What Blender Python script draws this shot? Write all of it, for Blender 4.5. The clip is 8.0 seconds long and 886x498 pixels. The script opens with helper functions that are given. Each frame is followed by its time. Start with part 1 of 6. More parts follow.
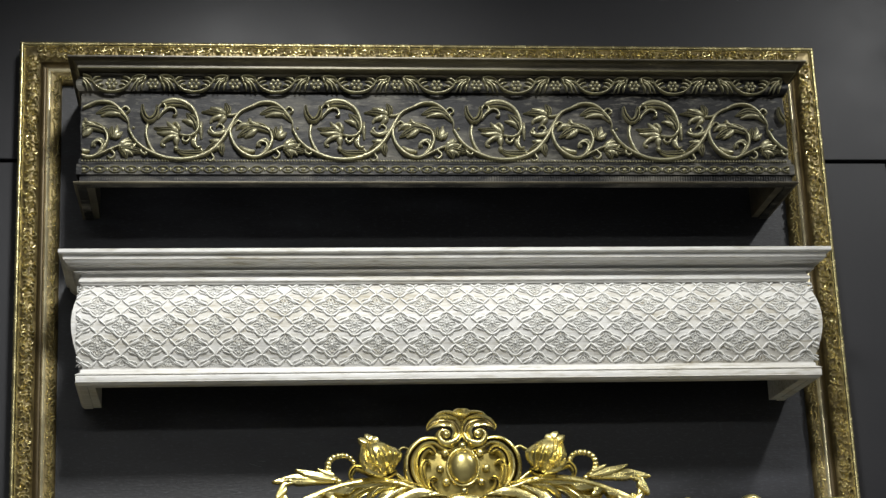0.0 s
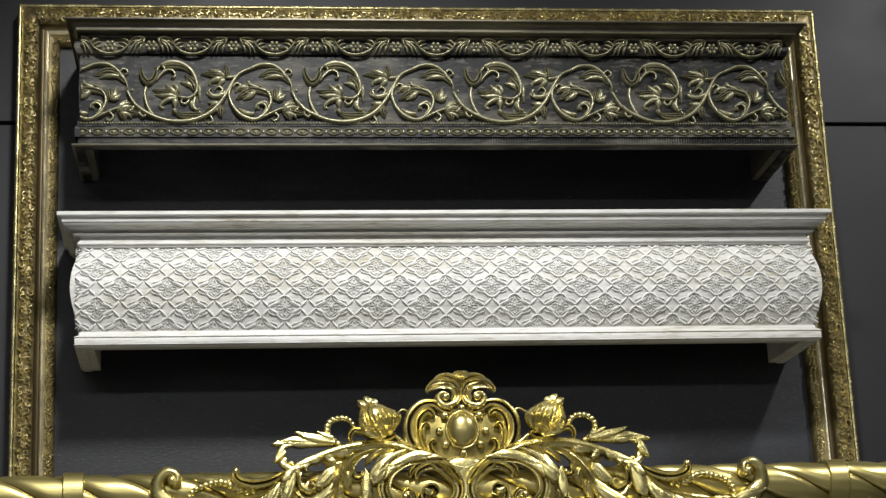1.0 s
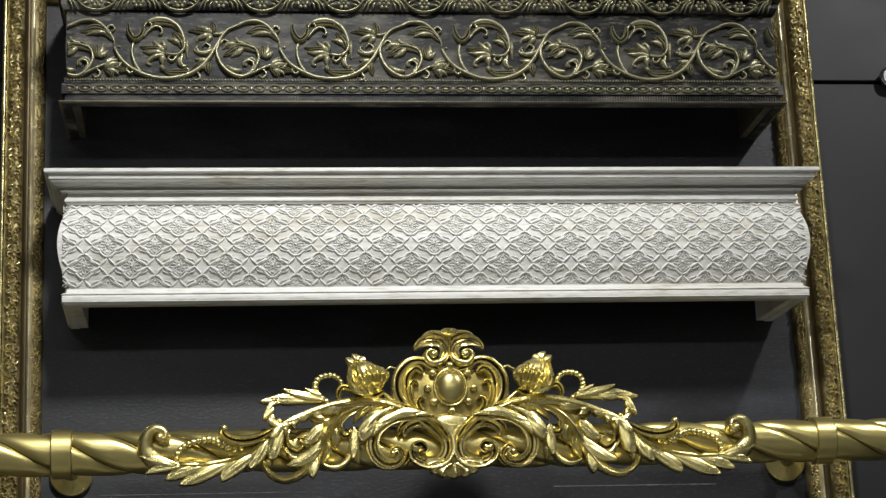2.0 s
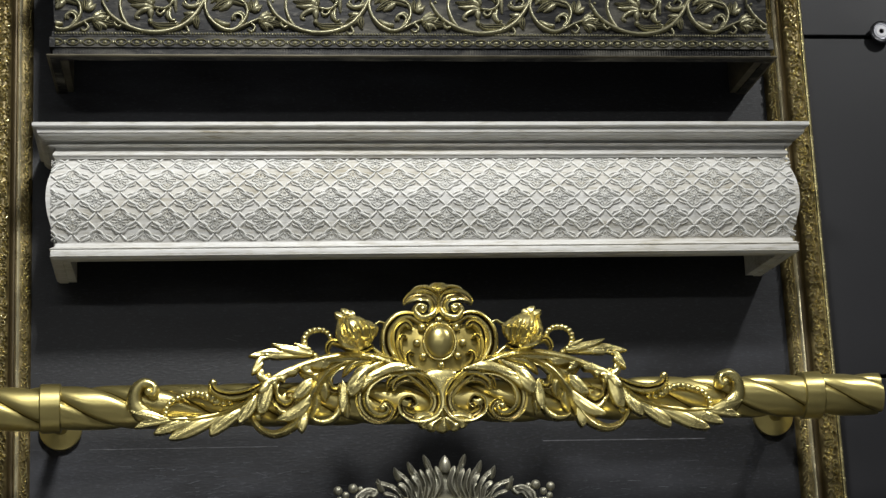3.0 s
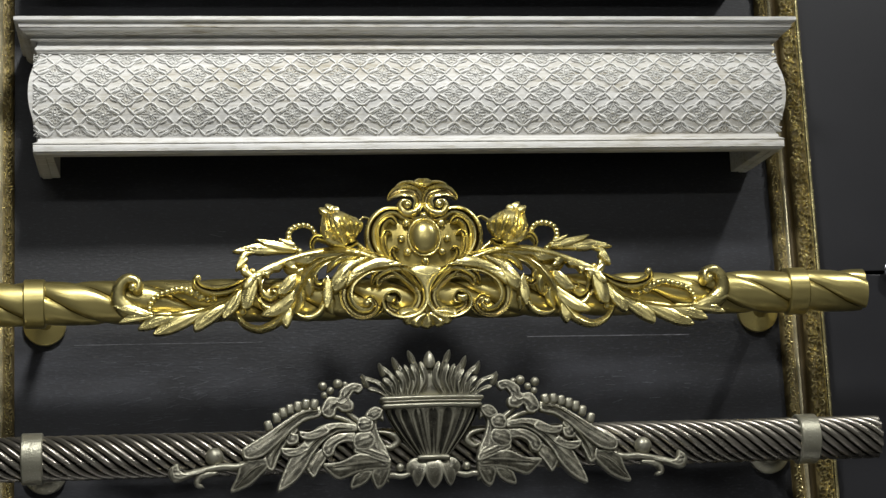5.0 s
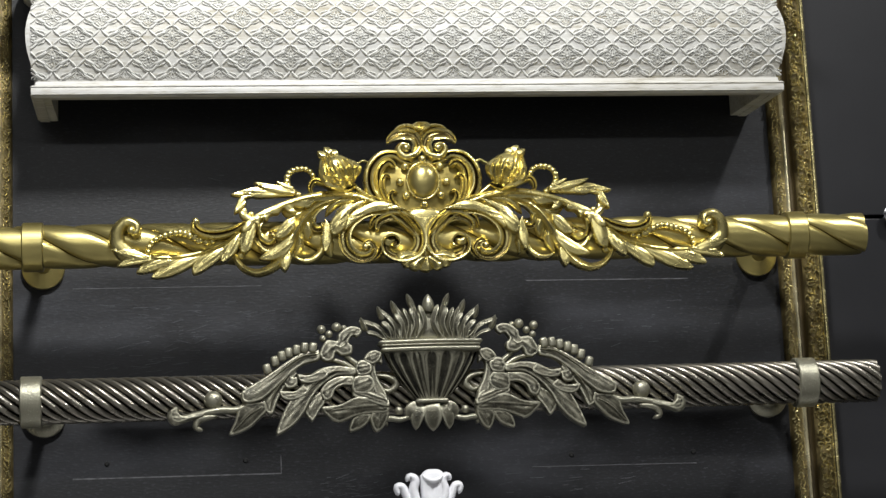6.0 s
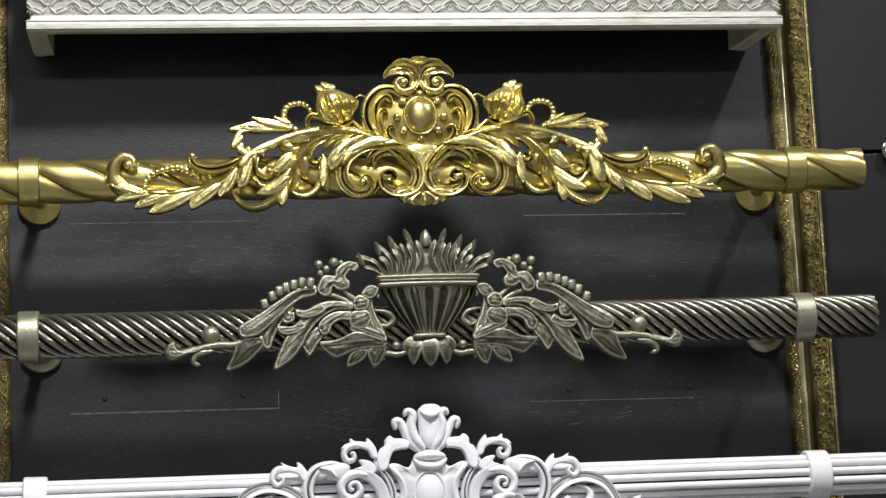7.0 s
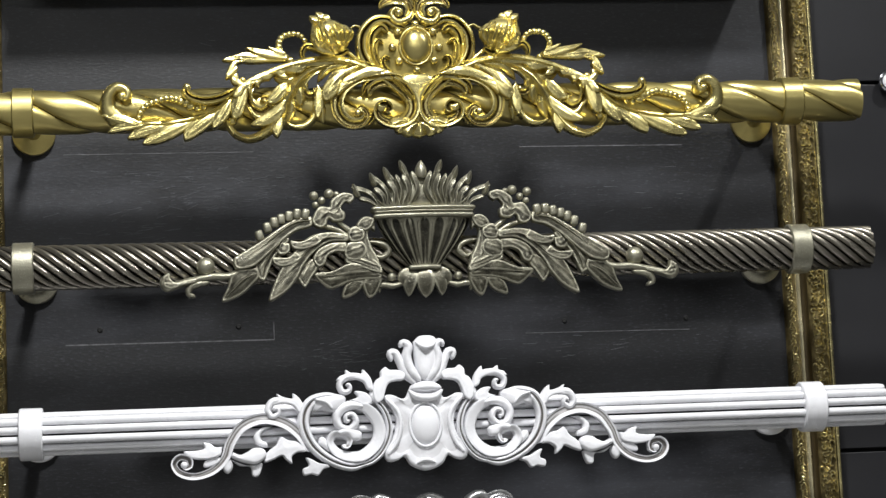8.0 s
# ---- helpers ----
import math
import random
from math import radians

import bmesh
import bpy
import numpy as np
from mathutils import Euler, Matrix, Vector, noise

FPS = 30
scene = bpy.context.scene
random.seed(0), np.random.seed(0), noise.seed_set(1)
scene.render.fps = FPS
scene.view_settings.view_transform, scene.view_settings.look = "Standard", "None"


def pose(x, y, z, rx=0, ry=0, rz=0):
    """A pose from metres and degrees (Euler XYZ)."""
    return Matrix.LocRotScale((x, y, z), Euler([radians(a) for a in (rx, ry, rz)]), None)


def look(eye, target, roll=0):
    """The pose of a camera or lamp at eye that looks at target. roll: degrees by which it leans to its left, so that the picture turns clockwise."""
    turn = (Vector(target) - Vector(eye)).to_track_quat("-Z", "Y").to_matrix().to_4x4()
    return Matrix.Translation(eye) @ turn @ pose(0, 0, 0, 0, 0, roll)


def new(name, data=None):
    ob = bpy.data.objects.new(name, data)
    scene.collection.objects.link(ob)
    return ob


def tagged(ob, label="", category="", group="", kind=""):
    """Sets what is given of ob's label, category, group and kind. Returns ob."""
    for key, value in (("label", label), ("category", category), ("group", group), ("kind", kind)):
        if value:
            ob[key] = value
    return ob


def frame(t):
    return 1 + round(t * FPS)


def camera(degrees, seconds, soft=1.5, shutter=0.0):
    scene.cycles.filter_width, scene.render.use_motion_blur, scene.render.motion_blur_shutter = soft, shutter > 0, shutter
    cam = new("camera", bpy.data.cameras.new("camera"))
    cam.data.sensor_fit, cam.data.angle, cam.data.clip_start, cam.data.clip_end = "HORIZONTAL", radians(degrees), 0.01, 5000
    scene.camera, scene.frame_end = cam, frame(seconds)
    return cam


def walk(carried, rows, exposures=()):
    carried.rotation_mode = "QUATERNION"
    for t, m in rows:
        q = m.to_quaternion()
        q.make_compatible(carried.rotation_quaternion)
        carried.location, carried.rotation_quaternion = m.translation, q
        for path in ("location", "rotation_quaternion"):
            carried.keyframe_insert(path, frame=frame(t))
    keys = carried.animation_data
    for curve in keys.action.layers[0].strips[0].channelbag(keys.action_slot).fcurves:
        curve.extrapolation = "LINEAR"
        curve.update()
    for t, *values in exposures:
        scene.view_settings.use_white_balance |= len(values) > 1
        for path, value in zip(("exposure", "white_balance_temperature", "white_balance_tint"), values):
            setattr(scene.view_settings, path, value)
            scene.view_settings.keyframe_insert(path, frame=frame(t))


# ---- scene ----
import collections
from mathutils.geometry import delaunay_2d_cdt

cam = camera(23.5, 8.0, soft=1.42)
# seconds, x, y, z, and the three turns in degrees: a zoomed camera that tilts down where it stands
ROWS = [
    (0.0, -0.3492, -2.9546, 1.3888, 108.842, 2.363, -6.284),
    (0.5, -0.3519, -2.9514, 1.3879, 108.424, 2.399, -6.331),
    (1.0, -0.3482, -2.9492, 1.3848, 107.94, 2.373, -6.289),
    (1.5, -0.351, -2.9462, 1.3811, 107.422, 2.396, -6.473),
    (3.0, -0.3499, -2.9395, 1.3806, 105.68, 2.474, -6.947),
    (3.5, -0.3496, -2.939, 1.3811, 104.961, 2.46, -7.091),
    (4.0, -0.3441, -2.9406, 1.3819, 104.265, 2.452, -7.087),
    (4.5, -0.3459, -2.9359, 1.3797, 103.625, 2.479, -7.232),
    (6.0, -0.3462, -2.9272, 1.3719, 101.566, 2.497, -7.35),
    (6.5, -0.3475, -2.9251, 1.3737, 100.745, 2.497, -7.393),
    (7.0, -0.3449, -2.9234, 1.3717, 99.833, 2.498, -7.405),
    (7.5, -0.3456, -2.9197, 1.3726, 98.781, 2.499, -7.449),
    (8.0, -0.3444, -2.9161, 1.3729, 97.981, 2.506, -7.536),
]
walk(cam, [(t, pose(x, y, z, rx, ry, rz)) for t, x, y, z, rx, ry, rz in ROWS],
     exposures=[(0.0, -0.1), (1.5, -0.15), (3.0, -0.36), (4.5, -0.34), (6.0, -0.03), (7.0, 0.12), (8.0, 0.24)])

# ---- light: a showroom at night under ceiling spots and light panels ----
world = bpy.data.worlds.new("world")
scene.world = world
world.use_nodes = True
world.node_tree.nodes["Background"].inputs[0].default_value = (0.55, 0.6, 0.7, 1)
world.node_tree.nodes["Background"].inputs[1].default_value = 0.02


def spot(name, eye, target, watts, size, cone, colour=(0.985, 0.99, 0.98)):
    lamp = bpy.data.lights.new(name, "SPOT")
    lamp.energy, lamp.spot_size, lamp.spot_blend, lamp.shadow_soft_size, lamp.color = watts, radians(cone), 0.9, size, colour
    ob = new(name, lamp)
    ob.matrix_world = look(eye, target)
    return ob


def panel_light(name, x, y, z, sx, sy, watts, colour=(0.95, 0.98, 1.0)):
    lamp = bpy.data.lights.new(name, "AREA")
    lamp.shape, lamp.size, lamp.size_y, lamp.energy, lamp.color = "RECTANGLE", sx, sy, watts, colour
    ob = new(name, lamp)
    ob.matrix_world = pose(x, y, z)
    return ob


spot("spot_right", (1.2, -1.02, 3.30), (0.1, 0.0, 1.6), 66, 0.05, 80)
spot("spot_left", (-0.14, -1.45, 3.30), (-0.27, 0.0, 1.37), 190, 0.13, 80)
panel_light("panel_light_front", -1.2, -4.6, 3.32, 1.6, 0.5, 36)
panel_light("panel_light_back", 0.9, -5.0, 3.32, 2.4, 0.5, 28)


# ---- materials ----
def mat(name, base, rough=0.5, metal=0.0, grain=60.0, vary=0.25, bump=0.15, spot_scale=6.0, rubbed=None, rub=0.5, streak=(1, 1, 1), coat=0.0, bump_size=0.001, recess=None, spread=1.0, edges=True, spec=0.5):
    """A principled material with grain and stains at two scales; rubbed: a second colour worn through on
    raised edges and in streaks; recess: a darker colour painted into hollows, part antique patina, part shade."""
    m = bpy.data.materials.new(name)
    m.use_nodes = True
    nt = m.node_tree
    N, L = nt.nodes, nt.links
    b = N["Principled BSDF"]
    tc = N.new("ShaderNodeTexCoord")
    mp = N.new("ShaderNodeMapping")
    mp.inputs["Scale"].default_value = streak
    L.new(tc.outputs["Object"], mp.inputs["Vector"])

    def noise_at(scale, detail=4.0, rough_=0.6):
        n = N.new("ShaderNodeTexNoise")
        n.inputs["Scale"].default_value, n.inputs["Detail"].default_value, n.inputs["Roughness"].default_value = scale, detail, rough_
        L.new(mp.outputs["Vector"], n.inputs["Vector"])
        return n.outputs["Fac"]

    def ramp(sock, a, c, lo=0.0, hi=1.0):
        r = N.new("ShaderNodeMapRange")
        r.inputs["From Min"].default_value, r.inputs["From Max"].default_value = a, c
        r.inputs["To Min"].default_value, r.inputs["To Max"].default_value = lo, hi
        L.new(sock, r.inputs["Value"])
        return r.outputs["Result"]

    def mix(fac, a, c, mode="MIX"):
        x = N.new("ShaderNodeMix")
        x.data_type, x.blend_type = "RGBA", mode
        for sock, val in ((x.inputs[0], fac), (x.inputs[6], a), (x.inputs[7], c)):
            if isinstance(val, (int, float)):
                sock.default_value = val
            elif isinstance(val, tuple):
                sock.default_value = (*val[:3], 1)
            else:
                L.new(val, sock)
        return x.outputs[2]

    fine, wide = noise_at(grain), noise_at(spot_scale, 5.0)
    dark = tuple(c * (1 - vary) for c in base)
    light = tuple(min(1.0, c * (1 + 0.5 * vary)) for c in base)
    col = mix(ramp(wide, 0.35, 0.65), dark, light)
    col = mix(ramp(fine, 0.3, 0.7, 0.0, 0.5 * vary + 0.1), col, tuple(c * 0.6 for c in base))
    if rubbed or recess:
        geo = N.new("ShaderNodeNewGeometry")
    if rubbed:
        edge = ramp(geo.outputs["Pointiness"], 0.5 + 0.005 * spread, 0.5 + 0.06 * spread) if edges else ramp(wide, 0.5, 0.75)
        speck = ramp(fine, 0.62 - 0.2 * rub, 0.75 - 0.1 * rub)
        worn = N.new("ShaderNodeMath")
        worn.operation, worn.use_clamp = "MULTIPLY_ADD", True
        L.new(edge, worn.inputs[0])
        worn.inputs[1].default_value = 1.1 * rub + 0.2
        part_fac = N.new("ShaderNodeMath")
        part_fac.operation = "MULTIPLY"
        L.new(speck, part_fac.inputs[0])
        part_fac.inputs[1].default_value = rub
        L.new(part_fac.outputs[0], worn.inputs[2])
        col = mix(worn.outputs[0], col, rubbed)
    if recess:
        # darkens concave creases: their shade is put into the colour, along with any patina
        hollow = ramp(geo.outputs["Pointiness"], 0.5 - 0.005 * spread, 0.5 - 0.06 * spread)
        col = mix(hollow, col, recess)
    L.new(col, b.inputs["Base Color"])
    L.new(ramp(wide, 0.3, 0.7, max(0.03, rough - 0.08), rough + 0.08), b.inputs["Roughness"])
    b.inputs["Metallic"].default_value = metal
    b.inputs["Specular IOR Level"].default_value = spec
    b.inputs["Coat Weight"].default_value = coat
    b.inputs["Coat Roughness"].default_value = 0.25
    if bump:
        bp = N.new("ShaderNodeBump")
        bp.inputs["Strength"].default_value, bp.inputs["Distance"].default_value = bump, bump_size
        L.new(fine, bp.inputs["Height"])
        L.new(bp.outputs["Normal"], b.inputs["Normal"])
    return m


WALL = mat("charcoal_laminate", (0.0225, 0.0225, 0.025), 0.45, grain=240, vary=0.15, bump=0.05, spot_scale=2.5, spec=0.24)
BOARD = mat("black_painted_board", (0.0095, 0.0098, 0.0118), 0.46, grain=260, vary=0.65, bump=0.3, spot_scale=4, streak=(0.45, 1, 1.5), rubbed=(0.055, 0.058, 0.07), rub=0.42, edges=False, spec=0.45)
SCUFF = mat("scuffed_paint", (0.11, 0.11, 0.118), 0.7, grain=400, vary=0.7, bump=0.2, spot_scale=60)
RUBBED = mat("rubbed_paint", (0.1, 0.103, 0.115), 0.6, grain=400, vary=0.6, bump=0.1, spot_scale=80)
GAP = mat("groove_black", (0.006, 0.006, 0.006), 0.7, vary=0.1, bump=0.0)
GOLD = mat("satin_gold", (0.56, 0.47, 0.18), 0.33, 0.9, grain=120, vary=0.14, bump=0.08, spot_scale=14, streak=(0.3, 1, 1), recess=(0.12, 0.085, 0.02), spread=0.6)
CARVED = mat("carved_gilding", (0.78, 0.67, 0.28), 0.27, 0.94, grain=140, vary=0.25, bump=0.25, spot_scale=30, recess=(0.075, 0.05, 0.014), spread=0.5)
PATINA = mat("gold_patina", (0.3, 0.24, 0.075), 0.42, 0.92, grain=90, vary=0.5, bump=0.4, spot_scale=35, rubbed=(0.6, 0.52, 0.2), rub=0.2)
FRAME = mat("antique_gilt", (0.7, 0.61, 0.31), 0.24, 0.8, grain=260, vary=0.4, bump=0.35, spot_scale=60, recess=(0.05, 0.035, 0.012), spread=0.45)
GROUND = mat("gilt_ground", (0.16, 0.122, 0.05), 0.36, 0.6, grain=240, vary=0.5, bump=0.4, spot_scale=50, rubbed=(0.4, 0.32, 0.14), rub=0.22, edges=False)
BRIGHT = mat("burnished_gilt", (0.85, 0.75, 0.47), 0.24, 0.75, grain=200, vary=0.2, bump=0.1, spot_scale=30)
COVE = mat("brown_gilt", (0.09, 0.066, 0.03), 0.36, 0.55, grain=120, vary=0.35, bump=0.2, spot_scale=18, streak=(1, 1, 0.3))
BRONZE = mat("blackened_wood", (0.006, 0.0058, 0.0056), 0.5, 0.0, grain=150, vary=0.6, bump=0.8, spot_scale=22, rubbed=(0.24, 0.225, 0.18), rub=0.35, streak=(0.4, 1, 1.3), bump_size=0.0012, edges=False, spec=0.2)
BRONZED = mat("bronzed_wood", (0.07, 0.06, 0.038), 0.36, 0.35, grain=130, vary=0.6, bump=0.3, spot_scale=14, streak=(0.2, 1, 1), rubbed=(0.24, 0.215, 0.14), rub=0.34, edges=False)
RELIEF = mat("brushed_bronze", (0.075, 0.07, 0.043), 0.33, 0.6, grain=260, vary=0.6, bump=0.6, spot_scale=70, rubbed=(0.56, 0.525, 0.33), rub=0.27, recess=(0.01, 0.0095, 0.008), spread=0.5)
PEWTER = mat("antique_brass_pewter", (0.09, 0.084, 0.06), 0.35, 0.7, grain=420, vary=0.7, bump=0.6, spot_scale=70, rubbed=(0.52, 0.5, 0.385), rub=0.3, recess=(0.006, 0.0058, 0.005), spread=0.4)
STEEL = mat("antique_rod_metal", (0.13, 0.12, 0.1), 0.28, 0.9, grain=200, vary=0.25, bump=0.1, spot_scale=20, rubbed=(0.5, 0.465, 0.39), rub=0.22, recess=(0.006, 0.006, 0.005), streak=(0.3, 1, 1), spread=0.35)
# the lacquer's grey recess colour is crease shade painted in
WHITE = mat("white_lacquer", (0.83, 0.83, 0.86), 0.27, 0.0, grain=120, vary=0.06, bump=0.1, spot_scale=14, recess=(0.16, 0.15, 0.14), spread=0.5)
AGED = mat("aged_white_paint", (0.62, 0.612, 0.58), 0.5, 0.0, grain=230, vary=0.25, bump=0.5, spot_scale=20, streak=(0.13, 1, 1), rubbed=(0.3, 0.27, 0.2), rub=0.58, edges=False)
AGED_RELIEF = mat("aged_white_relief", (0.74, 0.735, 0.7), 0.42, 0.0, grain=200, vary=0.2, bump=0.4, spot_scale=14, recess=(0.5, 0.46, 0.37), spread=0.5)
CHROME = mat("chrome", (0.75, 0.76, 0.8), 0.12, 1.0, vary=0.05, bump=0.0)
SILVER = mat("satin_silver", (0.6, 0.6, 0.6), 0.25, 0.9, grain=160, vary=0.1, bump=0.1, recess=(0.1, 0.1, 0.1))
TILE = mat("floor_tile", (0.62, 0.61, 0.59), 0.2, grain=30, vary=0.15, bump=0.02, spot_scale=3)
PLASTER = mat("grey_plaster", (0.3, 0.3, 0.3), 0.7, grain=80, vary=0.1, bump=0.1, spot_scale=3)
CEIL = mat("dark_ceiling", (0.12, 0.12, 0.12), 0.8, grain=60, vary=0.1, bump=0.05, spot_scale=3)
LAMP = bpy.data.materials.new("lamp_glow")
LAMP.use_nodes = True
LAMP.node_tree.nodes["Principled BSDF"].inputs["Emission Color"].default_value = (1, 0.97, 0.93, 1)
LAMP.node_tree.nodes["Principled BSDF"].inputs["Emission Strength"].default_value = 4.0


# ---- mesh helpers: a shape is a pair (points, faces) in metres ----
def obj(name, geo, material, parent=None, label="", smooth=40.0):
    me = bpy.data.meshes.new(name)
    me.from_pydata([tuple(v) for v in geo[0]], [], [tuple(f) for f in geo[1]])
    bm = bmesh.new()
    bm.from_mesh(me)
    bmesh.ops.recalc_face_normals(bm, faces=bm.faces)
    bm.to_mesh(me)
    bm.free()
    me.materials.append(material)
    if smooth:
        me.polygons.foreach_set("use_smooth", [True] * len(me.polygons))
        me.set_sharp_from_angle(angle=radians(smooth))
    ob = new(name, me)
    if parent:
        ob.parent = parent
    if label:
        ob["label"] = label
    return ob


def empty(name, x, y, z, label, category, group="", kind=""):
    ob = new(name)
    ob.location = (x, y, z)
    return tagged(ob, label, category, group, kind)


def join(*geos):
    V, F = [], []
    for v, f in geos:
        k = len(V)
        V += [tuple(p) for p in v]
        F += [tuple(i + k for i in q) for q in f]
    return V, F


def moved(geo, m):
    return [tuple(m @ Vector(v)) for v in geo[0]], geo[1]


def mirrored(geo, about=0.0):
    return [(2 * about - v[0], v[1], v[2]) for v in geo[0]], [tuple(reversed(f)) for f in geo[1]]


def box(x0, x1, y0, y1, z0, z1, bevel=0.0):
    bm = bmesh.new()
    bmesh.ops.create_cube(bm, size=1, matrix=Matrix.LocRotScale(((x0 + x1) / 2, (y0 + y1) / 2, (z0 + z1) / 2), None, (x1 - x0, y1 - y0, z1 - z0)))
    if bevel:
        bmesh.ops.bevel(bm, geom=bm.edges[:], offset=bevel, segments=2, affect="EDGES", profile=0.5)
    bm.verts.index_update()
    geo = [tuple(v.co) for v in bm.verts], [tuple(v.index for v in f.verts) for f in bm.faces]
    bm.free()
    return geo


def grid_faces(n, m, closed=False):
    """Faces of a net of n rows and m columns."""
    w = m if closed else m - 1
    return [(i * m + j, i * m + (j + 1) % m, (i + 1) * m + (j + 1) % m, (i + 1) * m + j) for i in range(n - 1) for j in range(w)]


def lathe(profile, seg=24, axis="z"):
    """Turns (radius, height) round an axis."""
    V = []
    for r, h in profile:
        for k in range(seg):
            a = 2 * math.pi * k / seg
            c, s = r * math.cos(a), r * math.sin(a)
            V.append({"z": (c, s, h), "y": (c, h, s), "x": (h, c, s)}[axis])
    n = len(profile)
    F = grid_faces(n, seg, True)
    F += [tuple(range(seg)), tuple(range((n - 1) * seg, n * seg))]
    return V, F


def ball(x, y, z, rx, ry=None, rz=None, seg=14, rings=9):
    ry, rz = ry or rx, rz or rx
    prof = [(math.sin(math.pi * i / rings) or 1e-4, -math.cos(math.pi * i / rings)) for i in range(rings + 1)]
    V, F = lathe([(max(r, 1e-3), h) for r, h in prof], seg)
    return [(x + rx * a, y + ry * b, z + rz * c) for a, b, c in V], F


# ---- the setting ----
def slab(name, x0, x1, y0, y1, z0, z1, material, label):
    return tagged(obj(name, box(x0, x1, y0, y1, z0, z1), material, smooth=0), label, name.split("_")[0], kind="structure")


slab("floor", -3, 3, -6, 0.1, -0.1, 0, TILE, "pale polished floor tiles of the showroom")
slab("ceiling", -3, 3, -6, 0.1, 3.4, 3.5, CEIL, "dark painted showroom ceiling with spotlights")
slab("wall_left", -3.1, -3, -6, 0.1, 0, 3.4, PLASTER, "plain grey showroom side wall")
slab("wall_right", 3, 3.1, -6, 0.1, 0, 3.4, PLASTER, "plain grey showroom side wall")
slab("wall_back", -3, 3, -6.1, -6, 0, 3.4, PLASTER, "plain grey wall behind the display")
wall = slab("wall_north", -3, 3, 0.035, 0.1, 0, 3.4, GAP, "charcoal panelled display wall with black grooves")
# charcoal panels with open grooves between them
PANEL = 0.532
for k in range(-3, 3):
    z0 = 2.0187 + PANEL * k
    z1 = min(z0 + PANEL - 0.0055, 3.399)
    if z0 < 0:
        z0 = 0.001
    obj("panel", box(-2.99, 2.99, 0.012, 0.036, z0, z1, 0.0012), WALL, wall, smooth=0)

board = tagged(obj("board", box(-0.549, 0.549, 0.0, 0.011, 0.86, 2.672), BOARD, smooth=0), "matt black painted backing board with scuffs", "board", kind="structure")


# ---- gilded frame round the board ----
FL, FR, FTOP, FBOT, FW = -0.6020, 0.6055, 2.7235, 0.80, 0.0615
PROFILE = [(0.0, 0.011), (0.0, -0.020), (0.001, -0.0245), (0.003, -0.0262), (0.0052, -0.0255), (0.0062, -0.0232), (0.0072, -0.0255), (0.0085, -0.0262), (0.0096, -0.0242),
           (0.015, -0.0255), (0.021, -0.0260), (0.0275, -0.0240), (0.0315, -0.0195), (0.0325, -0.0150), (0.0375, -0.0125), (0.0395, -0.0135), (0.0402, -0.0175),
           (0.0425, -0.0205), (0.0455, -0.0195), (0.0472, -0.0145), (0.052, -0.0130), (0.058, -0.0110), (0.0615, -0.0060), (0.0615, 0.011)]


def rail(a, b, inward, lo, hi):
    """A length of the frame's moulding from a to b, mitred at both ends; lo, hi: the stretch of the profile."""
    a, b, inward = Vector(a), Vector(b), Vector(inward)
    along = (b - a).normalized()
    V = []
    pts = PROFILE[lo:hi]
    for w, y in pts:
        for p, s in ((a, 1), (b, -1)):
            q = p + inward * w + along * (s * w)
            V.append((q.x, y, q.z))
    return V, grid_faces(len(pts), 2)


frame_ob = empty("picture_frame", 0, 0, FBOT, "antique gilt carved frame with leaf scrolls, hung on charcoal panels", "frame")
frame_ob.location = (0, 0, 0)
RAILS = [((FL, 0, FTOP), (FR, 0, FTOP), (0, 0, -1)), ((FL, 0, FBOT), (FL, 0, FTOP), (1, 0, 0)), ((FR, 0, FTOP), (FR, 0, FBOT), (-1, 0, 0)), ((FR, 0, FBOT), (FL, 0, FBOT), (0, 0, 1))]
rail_parts = []
for a, b, inward in RAILS:
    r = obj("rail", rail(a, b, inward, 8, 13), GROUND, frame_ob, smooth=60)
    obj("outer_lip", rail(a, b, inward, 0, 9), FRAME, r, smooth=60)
    obj("inner_strip", rail(a, b, inward, 19, 24), GROUND, r, smooth=60)
    obj("cove", rail(a, b, inward, 12, 16), COVE, r, "brown glazed hollow of the moulding", smooth=60)
    obj("inner_bead", rail(a, b, inward, 15, 20), BRIGHT, r, "burnished round bead of the moulding", smooth=60)
    rail_parts.append(r)


# ---- rods ----
def rod_mesh(x0, x1, radius, lobes, pitch, depth, sharp, n_along, n_round, hand=1.0):
    V = []
    for i in range(n_along + 1):
        x = x0 + (x1 - x0) * i / n_along
        turn = hand * 2 * math.pi * x / pitch if pitch else 0.0
        for k in range(n_round):
            a = 2 * math.pi * k / n_round
            c = abs(math.sin(lobes * a / 2))
            r = radius * (1 - depth * (1 - c) ** sharp)
            V.append((x, -r * math.cos(a - turn), r * math.sin(a - turn)))
    F = grid_faces(n_along + 1, n_round, True)
    F += [tuple(range(n_round)), tuple(range(n_along * n_round, (n_along + 1) * n_round))]
    return V, F


ROD_Y = -0.147
FLANGES = (-0.499, 0.5115)


